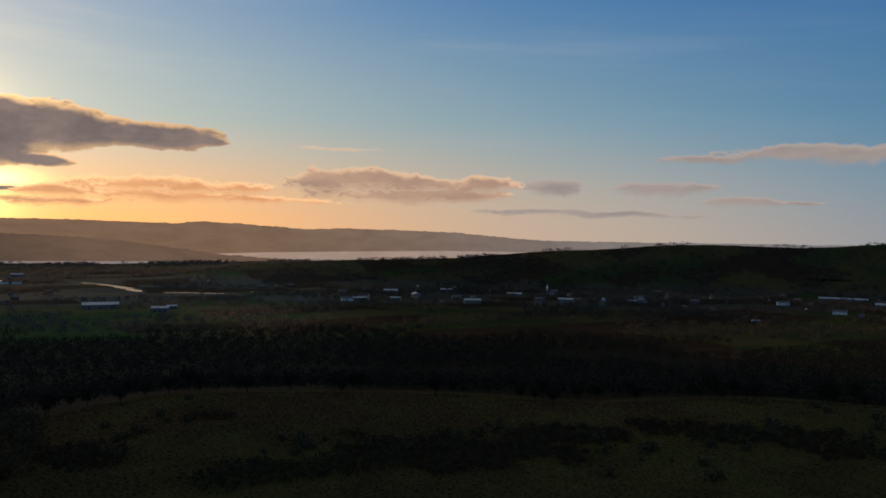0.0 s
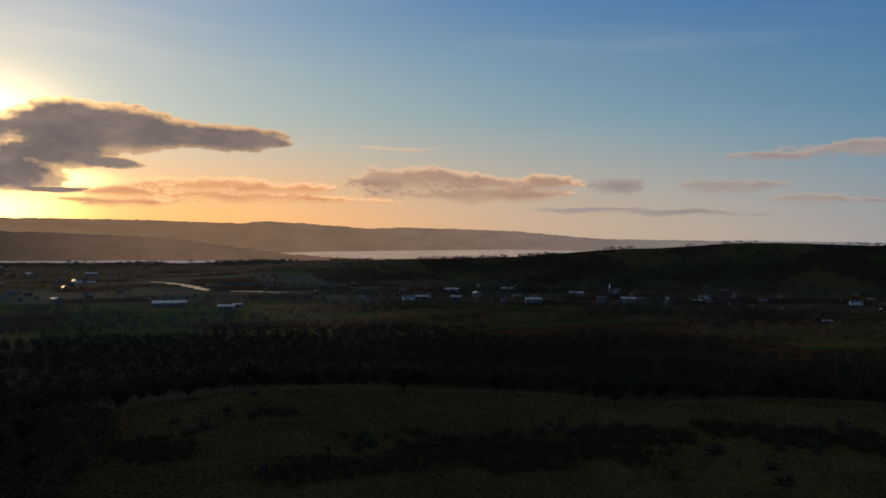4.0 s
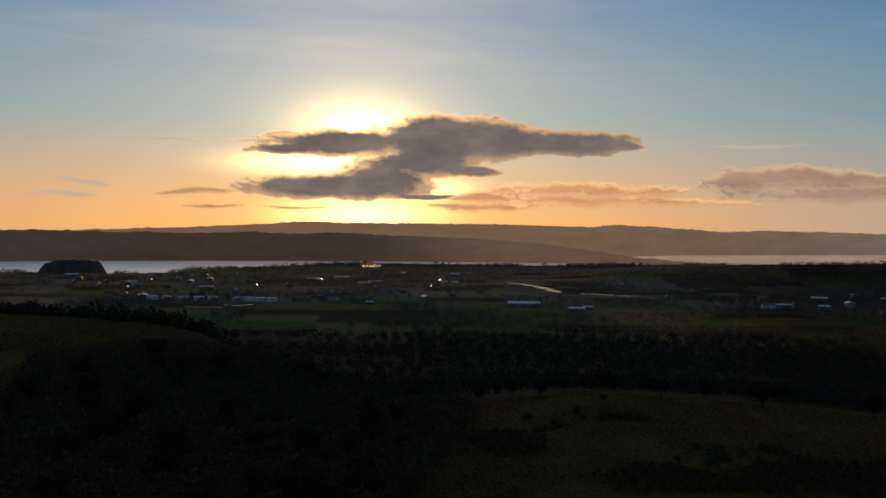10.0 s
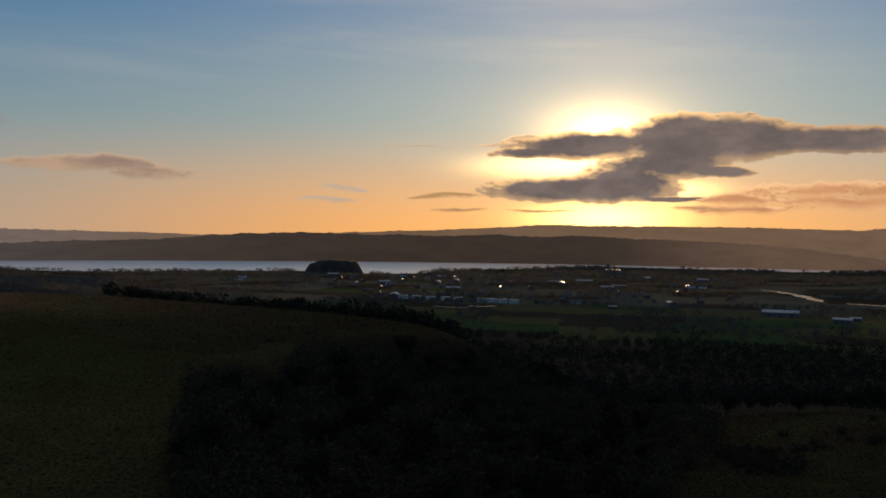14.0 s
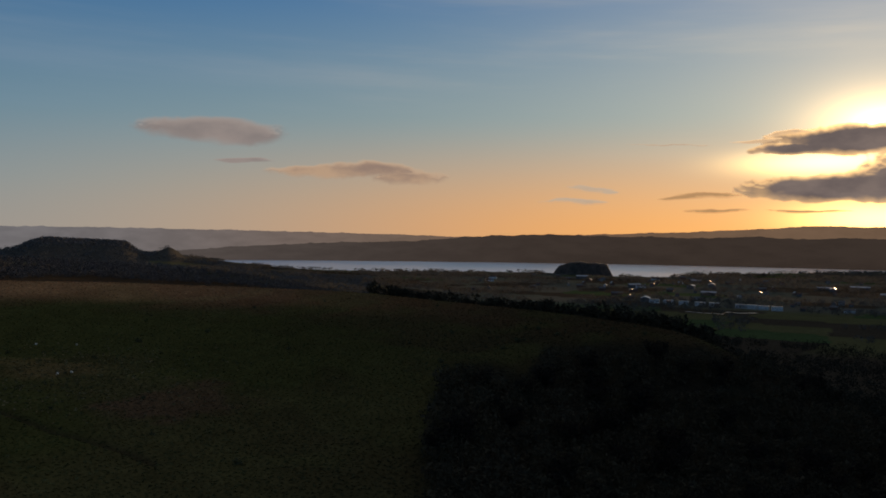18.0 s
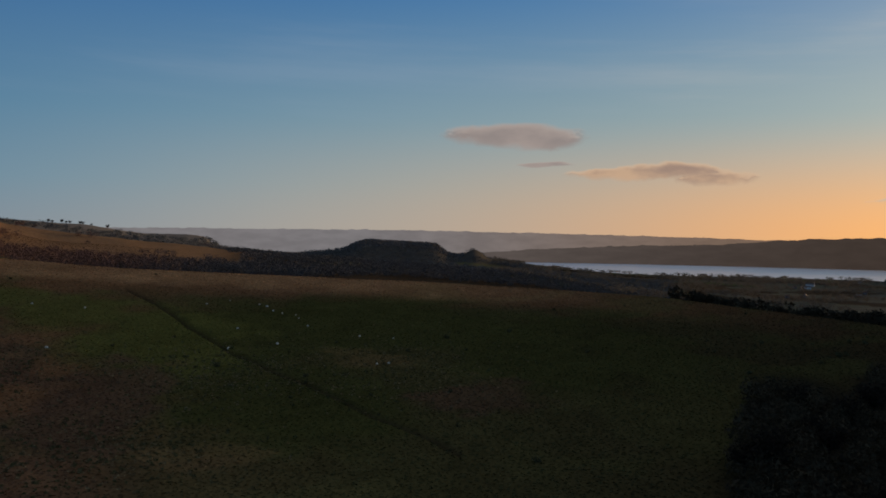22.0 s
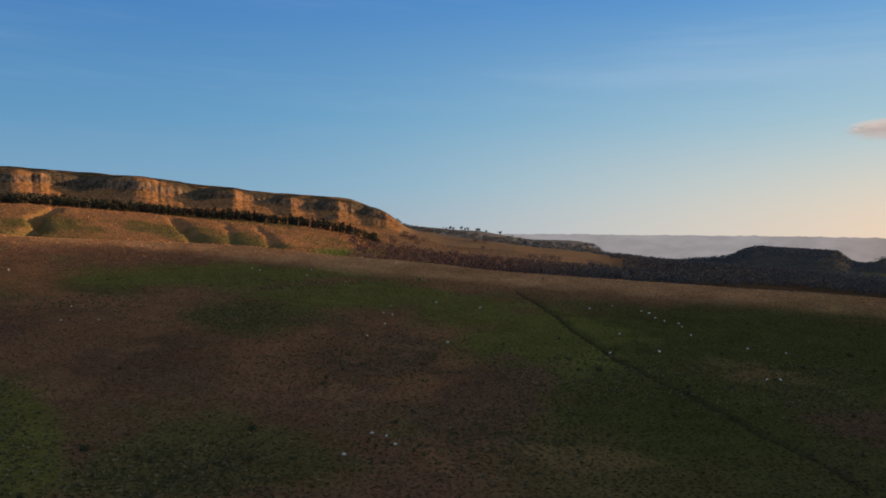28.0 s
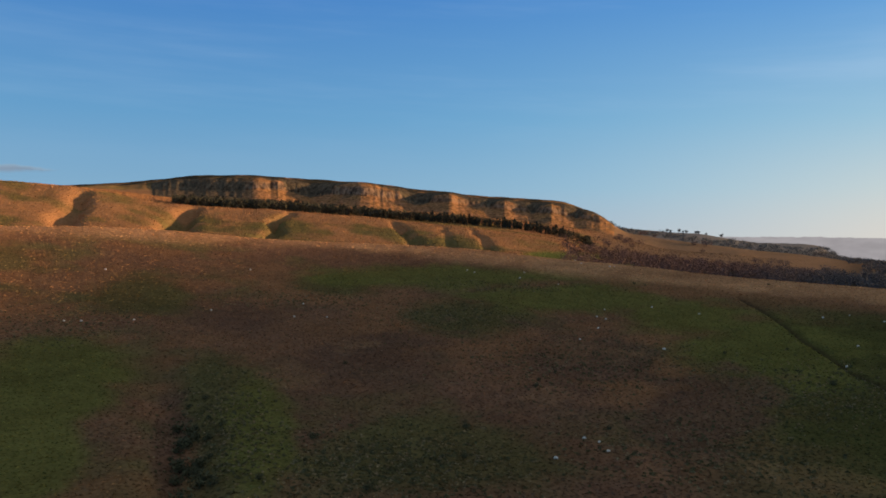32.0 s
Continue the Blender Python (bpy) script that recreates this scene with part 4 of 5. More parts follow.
# ---- woods ----
def canopy(name, a, r, tall, wide, n, size, colour, label, seed=1, base=None, dense=0.5, mat=None):
    """A wood as a cloud of twigs round each stem: many small leaves of varied tilt with gaps between."""
    rng = np.random.default_rng(seed)
    k = len(a)
    p = arc(a, r, height(a, r) if base is None else base)
    d = rng.normal(size=(k, n, 3))
    d /= np.linalg.norm(d, axis=2, keepdims=True)
    d *= (dense + (1 - dense) * rng.random((k, n, 1)))
    c = p[:, None] + d * np.stack([wide / 2, wide / 2, tall * 0.42], -1)[:, None] + np.stack([0 * tall, 0 * tall, tall * 0.55], -1)[:, None]
    c[:, : max(1, n // 5), 2] -= (tall * 0.3)[:, None] * rng.random((k, max(1, n // 5)))
    e1, e2 = rng.normal(size=(k, n, 3)), rng.normal(size=(k, n, 3))
    s_ = (size * (0.5 + rng.random((k, n))))[..., None] if np.isscalar(size) else (size[:, None] * (0.5 + rng.random((k, n))))[..., None]
    V = np.stack([c + e1 * s_ * 0.5, c + e2 * s_ * 0.5, c - (e1 + e2) * s_ * 0.4], 2)
    m = k * n
    tone = np.repeat(np.asarray(colour) * (0.85 + 0.3 * rng.random((k, 1))), n, axis=0)
    ob = new(name, soup(name, V.reshape(-1, 3), np.arange(m * 3).reshape(-1, 3), mat or MAT_TREES, tone, 3))
    return tagged(ob, label, "trees", kind="stuff")


def thin(a, r, keep_):
    return a[keep_], r[keep_]


def xy(a, r):
    return -np.sin(np.radians(a)) * r, np.cos(np.radians(a)) * r


def noise_at(a, r, scale, seed):
    return vnoise(*xy(a, r), scale, 3, seed)


TWIG = (0.135, 0.13, 0.112)
# hillside woods between the brow and the valley floor
a, r = scattered(-34, 66, 380, 1260, lambda r: 9 + r * 0.004, 11)
a, r = thin(a, r, (noise_at(a, r, 160, 2) > -0.38 + 0.5 * fade(r, 1000, 1260)) & (r > at(BROW_R, a) * 1.2))
g = np.random.default_rng(1).random(len(a))
canopy("hillside_wood", a, r, 7 + 6 * g, 8 + 4 * g, 80, 0.8, (0.036, 0.035, 0.026), "dark leafless wood on the hillside", 12)
# hedges and copses of the valley
a, r = scattered(-34, 78, 1230, 2700, lambda r: 20 + r * 0.002, 13)
a, r = thin(a, r, (noise_at(a, r, 110, 3) > -0.02) & ~((a > 19.0) & (a < 24.2) & (r > 1900) & (r < 2560)))
g = np.random.default_rng(2).random(len(a))
canopy("valley_trees", a, r, 8 + 5 * g, 12 + 6 * g, 60, 1.5, np.array(TWIG) * (0.85 - 0.4 * fade(a, 14, 4))[:, None], "dark copses and hedgerow trees of the valley", 14, mat=MAT_HAZE_TWIGS)
a, r = scattered(9, 78, 2700, 4200, lambda r: 26, 15)
a, r = thin(a, r, (noise_at(a, r, 150, 4) > -0.12) & (r < at(SHORE, a) - 50) & ~((a > 49) & (a < 54.2) & (r > 2900)))
g = np.random.default_rng(3).random(len(a))
canopy("shore_trees", a, r, 8 + 6 * g, 17 + 8 * g, 64, 2.0, np.array(TWIG) * 0.9, "dark trees along the shore of the firth", 16, mat=MAT_HAZE_TWIGS)
# a row of tall bare trees on the shore beyond the town
a, r = scattered(39.5, 46.2, 3090, 3200, lambda r: 15, 65)
a, r = thin(a, r, (noise_at(a, r, 60, 2) > -0.15) & (r < at(SHORE, a) - 25))
g = np.random.default_rng(66).random(len(a))
canopy("shore_row", a, r, 13 + 7 * g, 8 + 4 * g, 60, 1.2, (0.06, 0.055, 0.046), "row of tall bare trees on the shore", 67)
# woods behind the pasture's brow and round the quarried hill; haze put into their greys
a, r = scattered(66, 113.5, 640, 1240, lambda r: 8.5 + r * 0.003, 17)
clear_ = (a > 95) & ((r > 905 + 40 * noise_at(a, r, 60, 5)) & (noise_at(a, r, 55, 4) < 0.33))
a, r = thin(a, r, ~clear_ & (r > 640 + 260 * fade(a, 92, 84)) & (a < 113.5 - 5 * fade(r, 800, 1240) - 3 * noise_at(a, r, 90, 1) ** 2))
g = np.random.default_rng(4).random(len(a))
canopy("brow_wood", a, r, 5 + 5 * g, 7.5 + 3 * g, 90, 0.75, mixc(np.broadcast_to(np.array((0.105, 0.102, 0.098)), (len(a), 3)), np.array((0.15, 0.098, 0.08)), fade(a, 95, 104)), "reddish-brown leafless birch wood behind the pasture", 18)
a, r = scattered(66, 112, 1250, 2650, lambda r: 16, 19)
a, r = thin(a, r, noise_at(a, r, 220, 2) > -0.3 + 0.5 * (a > 97))
a, r = thin(a, r, ~((a > 79.8) & (a < 88) & (r > 2150) & (r < 2420)) & (hill_field(a, np.degrees(np.arctan2(height(a, r) - EYE, r))) < -0.2))
g = np.random.default_rng(5).random(len(a))
canopy("hill_woods", a, r, 5 + 4 * g, 12 + 5 * g, 44, 1.3, (0.13, 0.132, 0.126), "dark woods round the flat-topped hill", 20)
a, r = scattered(80, 88, 2160, 2420, lambda r: 11, 23)
g = np.random.default_rng(7).random(len(a))
canopy("hilltop_wood", a, r, 3 + 3 * g, 10 + 4 * g, 26, 2.0, (0.165, 0.155, 0.145), "low scrub on the flat-topped hill", 24)
# scrub in the ravine below the camera, and along the edge of the pasture
a, r = scattered(25, 62, 120, 400, lambda r: 4.2 + r * 0.006, 25)
top_dip = np.degrees(np.arctan2(height(a, r) + 5.5 - EYE, r))
a, r = thin(a, r, (top_dip < np.interp(a, *SCRUB_LINE) + 0.5 * noise_at(a, r, 22, 1)) & (a < 62 + noise_at(a, r, 30, 4)) & (a > 27 + 6 * fade(r, 260, 180) + 5 * noise_at(a, r, 70, 2)) & (noise_at(a, r, 30, 3) > -0.5))
g = np.random.default_rng(8).random(len(a))
canopy("ravine_scrub", a, r, 3.5 + 4.5 * g, 5 + 3 * g, 170, 0.5, (0.062, 0.052, 0.034), "dense dark thorn scrub in the ravine", 26)
a, r = scattered(43, 66, 350, 520, lambda r: 6.5, 27)
a, r = thin(a, r, (r > at(BROW_R, a) * 1.03) & (r < at(BROW_R, a) * 1.22) & (noise_at(a, r, 40, 4) > -0.35))
g = np.random.default_rng(9).random(len(a))
canopy("edge_trees", a, r, 4 + 4 * g, 6 + 3 * g, 70, 1.1, (0.05, 0.044, 0.03), "dark trees along the edge of the pasture", 28)
# low scrub on the heath, in drifts: bearing, dip, half widths
DRIFTS = [(1.0, -14.7, 9.0, 1.1), (-20.0, -12.6, 8.0, 0.7), (10.5, -15.8, 6.0, 0.8), (23.0, -14.2, 3.5, 0.7), (-9.0, -13.2, 4.0, 0.5), (16.0, -12.1, 2.0, 0.25)]
a, r = scattered(-33, 28, 150, 330, lambda r: 2.3, 61)
d_ = np.degrees(np.arctan2(height(a, r) - EYE, r))
a, r = thin(a, r, patches(a, d_, DRIFTS, 0.9 * noise_at(a, r, 14, 2)) > 0.55)
g = np.random.default_rng(62).random(len(a))
canopy("heath_scrub", a, r, 1.2 + 1.6 * g, 2.2 + 1.6 * g, 70, 0.3, (0.046, 0.040, 0.026), "low dark birch and gorse scrub on the heath", 63)
# fields and hedges of the ridge across the valley
a, r = scattered(-34, 12, 1900, 3000, lambda r: 22, 21)
a, r = thin(a, r, noise_at(a, r, 120, 5) > 0.05)
g = np.random.default_rng(6).random(len(a))
canopy("ridge_woods", a, r, 7 + 5 * g, 14 + 6 * g, 50, 1.5, np.array(TWIG) * 0.6, "woods and hedges on the ridge across the valley", 22, mat=MAT_HAZE_TWIGS)


# ---- things ----
def part(name, bm, mat, parent, label=""):
    """Links a bmesh as one mesh object under a thing."""
    me = bpy.data.meshes.new(name)
    bm.to_mesh(me)
    bm.free()
    me.materials.append(mat)
    ob = new(name, me)
    ob.parent = parent
    return tagged(ob, label)


def mesh_part(name, me, parent, label=""):
    ob = new(name, me)
    ob.parent = parent
    return tagged(ob, label)


def thing(name, label, category, group=""):
    ob = new(name)
    ob.empty_display_size = 0.5
    return tagged(ob, label, category, group)


def box(bm, x0, x1, y0, y1, z0, z1):
    vs = [bm.verts.new(p) for p in ((x0, y0, z0), (x1, y0, z0), (x1, y1, z0), (x0, y1, z0), (x0, y0, z1), (x1, y0, z1), (x1, y1, z1), (x0, y1, z1))]
    for f in ((0, 3, 2, 1), (4, 5, 6, 7), (0, 1, 5, 4), (1, 2, 6, 5), (2, 3, 7, 6), (3, 0, 4, 7)):
        bm.faces.new([vs[i] for i in f])


def slab(*b):
    bm = bmesh.new()
    box(bm, *b)
    return bm


def prism(w, d, z0, z1, over_=0.35, t=0.25):
    """A pitched roof with eaves and thickness, its ridge along x."""
    bm = bmesh.new()
    rows_ = []
    for x in (-w / 2 - over_, w / 2 + over_):
        rows_.append([bm.verts.new((x, y, z)) for y, z in ((-d / 2 - over_, z0), (0, z1), (d / 2 + over_, z0), (d / 2 + over_, z0 - t), (0, z1 - t), (-d / 2 - over_, z0 - t))])
    a_, b_ = rows_
    for i in range(6):
        bm.faces.new((a_[i], a_[(i + 1) % 6], b_[(i + 1) % 6], b_[i]))
    bm.faces.new(a_[::-1])
    bm.faces.new(b_)
    return bm


def gabled(w, d, h, top):
    """House walls with gables up to the ridge."""
    bm = bmesh.new()
    rows_ = []
    for x in (-w / 2, w / 2):
        rows_.append([bm.verts.new((x, y, z)) for y, z in ((-d / 2, -1.0), (-d / 2, h), (0, top), (d / 2, h), (d / 2, -1.0))])
    a_, b_ = rows_
    for i in range(5):
        bm.faces.new((a_[i], a_[(i + 1) % 5], b_[(i + 1) % 5], b_[i]))
    bm.faces.new(a_[::-1])
    bm.faces.new(b_)
    return bm


MAT_HARL = [mottled("pale_harling", (0.22, 0.21, 0.19), (0.32, 0.31, 0.29), 0.4), mottled("grey_harling", (0.13, 0.125, 0.12), (0.2, 0.19, 0.18), 0.4), mottled("red_sandstone", (0.13, 0.08, 0.06), (0.2, 0.12, 0.09), 0.5), mottled("white_render", (0.62, 0.64, 0.64), (0.76, 0.77, 0.77), 0.3)]
MAT_SLATE = mottled("wet_slate", (0.05, 0.055, 0.065), (0.10, 0.105, 0.12), 1.2, 0.4, 0.5, 0.15, 0.02)
MAT_SHEET = mottled("pale_sheet_roof", (0.26, 0.28, 0.31), (0.38, 0.40, 0.43), 0.15, 0.35, 0.5, 0.05, 0.02)
MAT_TILE = mottled("brown_tile", (0.10, 0.06, 0.045), (0.17, 0.10, 0.075), 1.2, 0.6)
MAT_PANE = mottled("window_pane", (0.02, 0.025, 0.03), (0.04, 0.045, 0.05), 0.5, 0.4, 0.3, 0.0)
MAT_DOOR = mottled("painted_door", (0.06, 0.05, 0.05), (0.1, 0.08, 0.07), 0.8, 0.5)


def house(w, d, h, top, wall, roof, label, group="houses of the valley town"):
    t = thing("house", label, "house", group)
    part("wall", gabled(w, d, h, top), wall, t)
    part("roof", prism(w, d, h - 0.1, top + 0.12), roof, t)
    bm = slab(w / 2 - 1.1, w / 2 - 0.3, -0.5, 0.5, top - 0.8, top + 1.1)
    part("chimney", bm, wall, t)
    part("door", slab(-0.5, 0.5, -d / 2 - 0.06, -d / 2 + 0.02, 0, 2.0), MAT_DOOR, t)
    for x in (-w * 0.32, w * 0.32):
        for z in (0.9, 3.4):
            if z + 1.2 < h:
                part("window", slab(x - 0.6, x + 0.6, -d / 2 - 0.05, -d / 2 + 0.02, z, z + 1.2), MAT_PANE, t)
    return t


def spot(a, r, turn=0.0, lift=0.0, size=1.0):
    p = heading(a) * r
    m = pose(p.x, p.y, land(a, r) + lift, 0, 0, turn)
    return m @ Matrix.Scale(size, 4)


HOUSES = [house(11, 8, 5.4, 8.4, MAT_HARL[0], MAT_SLATE, "pale harled two-storey house with a slate roof"), house(9, 7.5, 5.2, 8.0, MAT_HARL[1], MAT_TILE, "grey harled house with a brown tiled roof"),
          house(16, 9, 6.0, 9.5, MAT_HARL[2], MAT_SLATE, "red sandstone villa with a slate roof"), house(24, 8.5, 5.6, 8.6, MAT_HARL[3], MAT_SLATE, "white rendered terrace with a slate roof"), house(30, 15, 6.5, 9.0, MAT_HARL[1], MAT_SHEET, "long grey block with a pale sheet roof")]
rng = random.Random(4)
first = {}


def settle(k, m):
    """Puts house k at a pose; the first of each kind is the one built."""
    if k in first:
        copy_thing(HOUSES[k], m)
    else:
        first[k] = True
        HOUSES[k].matrix_basis = m


for a0, a1, r0, r1, n in ((25, 50, 1720, 2850, 100), (-29, 13, 1720, 2250, 70), (50, 60, 2000, 2900, 22), (13, 25, 1800, 2900, 14)):
    for _ in range(n):
        a_, r_ = rng.uniform(a0, a1), rng.uniform(r0, r1)
        if 18.5 < a_ < 24.5 and 1900 < r_ < 2560:
            continue
        settle(rng.choices(range(5), (3, 5, 4, 1, 1))[0], spot(a_, r_, a_ + rng.choice((0, 0, 90)) + rng.gauss(0, 12), 0, rng.uniform(0.85, 1.15)))


def block(w, d, h, floors, bays, wall, roof, label, category, group="", name="apartment_block"):
    """A flat-roofed block with its windows."""
    t = thing(name, label, category, group)
    part("wall", slab(-w / 2, w / 2, -d / 2, d / 2, -1, h), wall, t)
    part("roof", slab(-w / 2 - 0.2, w / 2 + 0.2, -d / 2 - 0.2, d / 2 + 0.2, h, h + 0.5), roof, t)
    for f in range(floors):
        for b_ in range(bays):
            x, z = -w / 2 + (b_ + 0.5) * w / bays, 0.9 + f * (h - 0.4) / floors
            part("window", slab(x - 0.6, x + 0.6, -d / 2 - 0.05, -d / 2 + 0.02, z, z + 1.3), MAT_PANE, t)
    return t


# the white row at the edge of the town, and the five towers
row = block(20, 10, 7.5, 3, 7, MAT_HARL[3], MAT_SHEET, "white three-storey apartment block beside the fields", "apartment block", "white apartment row")
for i, (a_, d_) in enumerate(((46.9, -4.5), (46.0, -4.53), (45.0, -4.57), (44.0, -4.6), (43.1, -4.62), (41.5, -4.66), (40.8, -4.68), (40.1, -4.7), (39.3, -4.73))):
    p = sight(a_, d_, 1000)
    m = pose(p.x, p.y, p.z, 0, 0, a_ + rng.uniform(-18, 18))
    if i:
        copy_thing(row, m)
    else:
        row.matrix_basis = m
tower = block(10, 10, 24, 8, 3, MAT_HARL[1], MAT_SLATE, "grey tower block among trees by the shore", "tower block", "tower blocks", "tower_block")
for i, a_ in enumerate((33.15, 32.87, 32.6, 32.32, 32.03)):
    m = spot(a_, 2950, a_)
    if i:
        copy_thing(tower, m)
    else:
        tower.matrix_basis = m


def warehouse(w, d, h, label):
    t = thing("warehouse", label, "warehouse", "warehouses")
    part("wall", gabled(w, d, h, h + d * 0.1), MAT_HARL[1], t)
    part("roof", prism(w, d, h, h + d * 0.1 + 0.2, 0.4, 0.3), MAT_SHEET, t, "pale sheet metal roof")
    for x in (-w * 0.3, 0, w * 0.3):
        part("loading_door", slab(x - 2, x + 2, -d / 2 - 0.08, -d / 2 + 0.02, 0, 4.2), MAT_DOOR, t)
    return t


for a_, d_, w, dd, h in ((22.2, -5.0, 62, 34, 8), (18.6, -5.25, 30, 22, 7), (17.9, -5.1, 18, 14, 6), (-25.6, -3.78, 105, 22, 7), (5.6, -4.55, 34, 16, 6), (3.2, -4.62, 22, 14, 9), (-12.9, -4.36, 28, 12, 5), (-20.6, -5.38, 16, 10, 5), (32.7, -4.92, 16, 10, 5), (34.6, -3.2, 50, 22, 6), (36.6, -3.3, 36, 18, 6), (32.3, -3.5, 44, 20, 6)):
    p = sight(a_, d_, 1000)
    warehouse(w, dd, h, "wide pale-roofed shed on the valley floor").matrix_basis = pose(p.x, p.y, p.z, 0, 0, a_ + rng.uniform(-10, 10))

# a white church spire
spire = thing("church", "small pale church with a pointed spire", "church")
part("wall", gabled(18, 9, 6, 10), MAT_HARL[0], spire)
part("roof", prism(18, 9, 6, 10.2), MAT_SLATE, spire)
part("tower", slab(-12.5, -8.5, -2, 2, -1, 14), MAT_HARL[0], spire)
bm = bmesh.new()
tip = bm.verts.new((-10.5, 0, 26))
ring = [bm.verts.new((-10.5 + 2.2 * x, 2.2 * y, 14)) for x, y in ((-1, -1), (1, -1), (1, 1), (-1, 1))]
for i in range(4):
    bm.faces.new((ring[i], ring[(i + 1) % 4], tip))
bm.faces.new(ring[::-1])
part("spire", bm, MAT_HARL[3], spire)
p = sight(-7.4, -3.95, 1000)
spire.matrix_basis = pose(p.x, p.y, p.z, 0, 0, 20)


# the river's bends on the valley floor
def ribbon(name, pts, label):
    """A level strip of water along stations (azimuth, distance, half width)."""
    L, Rr = [], []
    P = [(heading(a_) * r_, w_) for a_, r_, w_ in pts]
    fine_ = []
    for (p0, w0), (p1, w1) in zip(P, P[1:]):
        for k in range(6):
            u = k / 6
            fine_.append((p0.lerp(p1, u), w0 + (w1 - w0) * u))
    fine_.append(P[-1])
    for k, (p_, w_) in enumerate(fine_):
        d = (fine_[min(k + 1, len(fine_) - 1)][0] - fine_[max(k - 1, 0)][0]).normalized()
        n_ = Vector((-d.y, d.x, 0)) * w_ * (1 + 0.3 * math.sin(k * 1.7) + 0.3 * math.sin(k * 3.9))
        L.append(p_ + n_)
        Rr.append(p_ - n_)
    z = max(land(math.degrees(math.atan2(-q.x, q.y)), math.hypot(q.x, q.y)) for q in L + Rr) + 0.3
    co = np.array([(q.x, q.y, z) for q in L] + [(q.x, q.y, z) for q in Rr])
    return tagged(new(name, grid_mesh(name, co, 2, len(L), MAT_RIVER)), label, "river", kind="structure")


ribbon("river", [(23.4, 2445, 4), (22.9, 2405, 11), (22.4, 2390, 6), (21.9, 2330, 15), (21.4, 2295, 8), (20.9, 2230, 18), (20.5, 2170, 9), (20.2, 2120, 15), (19.8, 2065, 4)], "bend of a river shining with the evening sky")
ribbon("river_reach", [(18.4, 2040, 5), (17.4, 2030, 9), (16.4, 2020, 6), (15.6, 2000, 8), (14.6, 1995, 4)], "narrow glinting reach of the river")
ribbon("reservoir", [(-23.5, 2440, 5), (-24.6, 2436, 9), (-26.0, 2430, 5)], "thin strip of water on the ridge")


# ---- the basalt rock by the shore ----
MAT_BASALT = mottled("dark_basalt", (0.05, 0.044, 0.04), (0.11, 0.09, 0.075), 0.05, 0.9, 0.1, 0.7, 3.0)


def rock_mesh():
    n = 70
    X, Y = np.meshgrid(np.linspace(-1, 1, n), np.linspace(-1, 1, n))
    rr = np.sqrt(X ** 2 + (Y * 1.05) ** 2) + 0.10 * vnoise(X * 3 + 9, Y * 3, 1.0, 4, 2)
    top = fade(rr, 0.98, 0.72)
    # twin summits with a saddle, a shoulder on the landward side
    crown = 0.86 + 0.10 * np.exp(-((X + 0.12) / 0.3) ** 2) + 0.04 * np.exp(-((X - 0.35) / 0.18) ** 2) - 0.16 * fade(X, -0.35, -0.7) + 0.05 * vnoise(X * 5, Y * 5, 1.0, 4, 1)
    z = 52 * top ** 0.75 * crown
    co = np.stack([X * 112, Y * 100, z - 2 - 6 * (rr > 1.02)], -1).reshape(-1, 3)
    return grid_mesh("rock", co, n, n, MAT_BASALT)


rock = new("rock_outcrop", rock_mesh())
tagged(rock, "steep dark volcanic rock standing at the water's edge", "rock")
rock.matrix_basis = spot(51.6, 3075, 51.6)
rock.location.z = 1.5
a = np.random.default_rng(31).uniform(50.75, 52.45, 90)
r = np.random.default_rng(32).uniform(3030, 3120, 90)
keep = ((a - 51.6) / 0.85) ** 2 + ((r - 3075) / 48) ** 2 < 1
canopy("rock_scrub", a[keep], r[keep], np.full(keep.sum(), 6.0), np.full(keep.sum(), 11.0), 26, 2.0, (0.03, 0.027, 0.02), "scrub on top of the volcanic rock", 33, base=np.full(keep.sum(), 40.0))



# ---- trees near the hill, one by one ----
MAT_BARK = mottled("dark_bark", (0.022, 0.017, 0.013), (0.045, 0.036, 0.028), 1.5, 0.95, 0.0, 0.5, 0.03)


def limb(bm, p0, p1, r0, r1, sides=6):
    d = (p1 - p0).normalized()
    u = d.orthogonal().normalized()
    v = d.cross(u)
    ends = []
    for p_, q_ in ((p0, r0), (p1, r1)):
        ends.append([bm.verts.new(p_ + (u * math.cos(k * math.tau / sides) + v * math.sin(k * math.tau / sides)) * q_) for k in range(sides)])
    for k in range(sides):
        bm.faces.new((ends[0][k], ends[0][(k + 1) % sides], ends[1][(k + 1) % sides], ends[1][k]))
    bm.faces.new(ends[1])


def twigs(centres, spread, n, size, colour, seed):
    rng_ = np.random.default_rng(seed)
    c = np.repeat(np.array(centres), n, axis=0)
    c = c + rng_.normal(size=c.shape) * spread
    e1, e2 = rng_.normal(size=c.shape), rng_.normal(size=c.shape)
    V = np.stack([c + e1 * size, c + e2 * size, c - (e1 + e2) * size * 0.8], 1).reshape(-1, 3)
    V[:, 2] = np.maximum(V[:, 2], 0.05)
    return soup("crown", V, np.arange(len(V)).reshape(-1, 3), MAT_TREES, np.tile(colour, (len(c), 1)), 3)


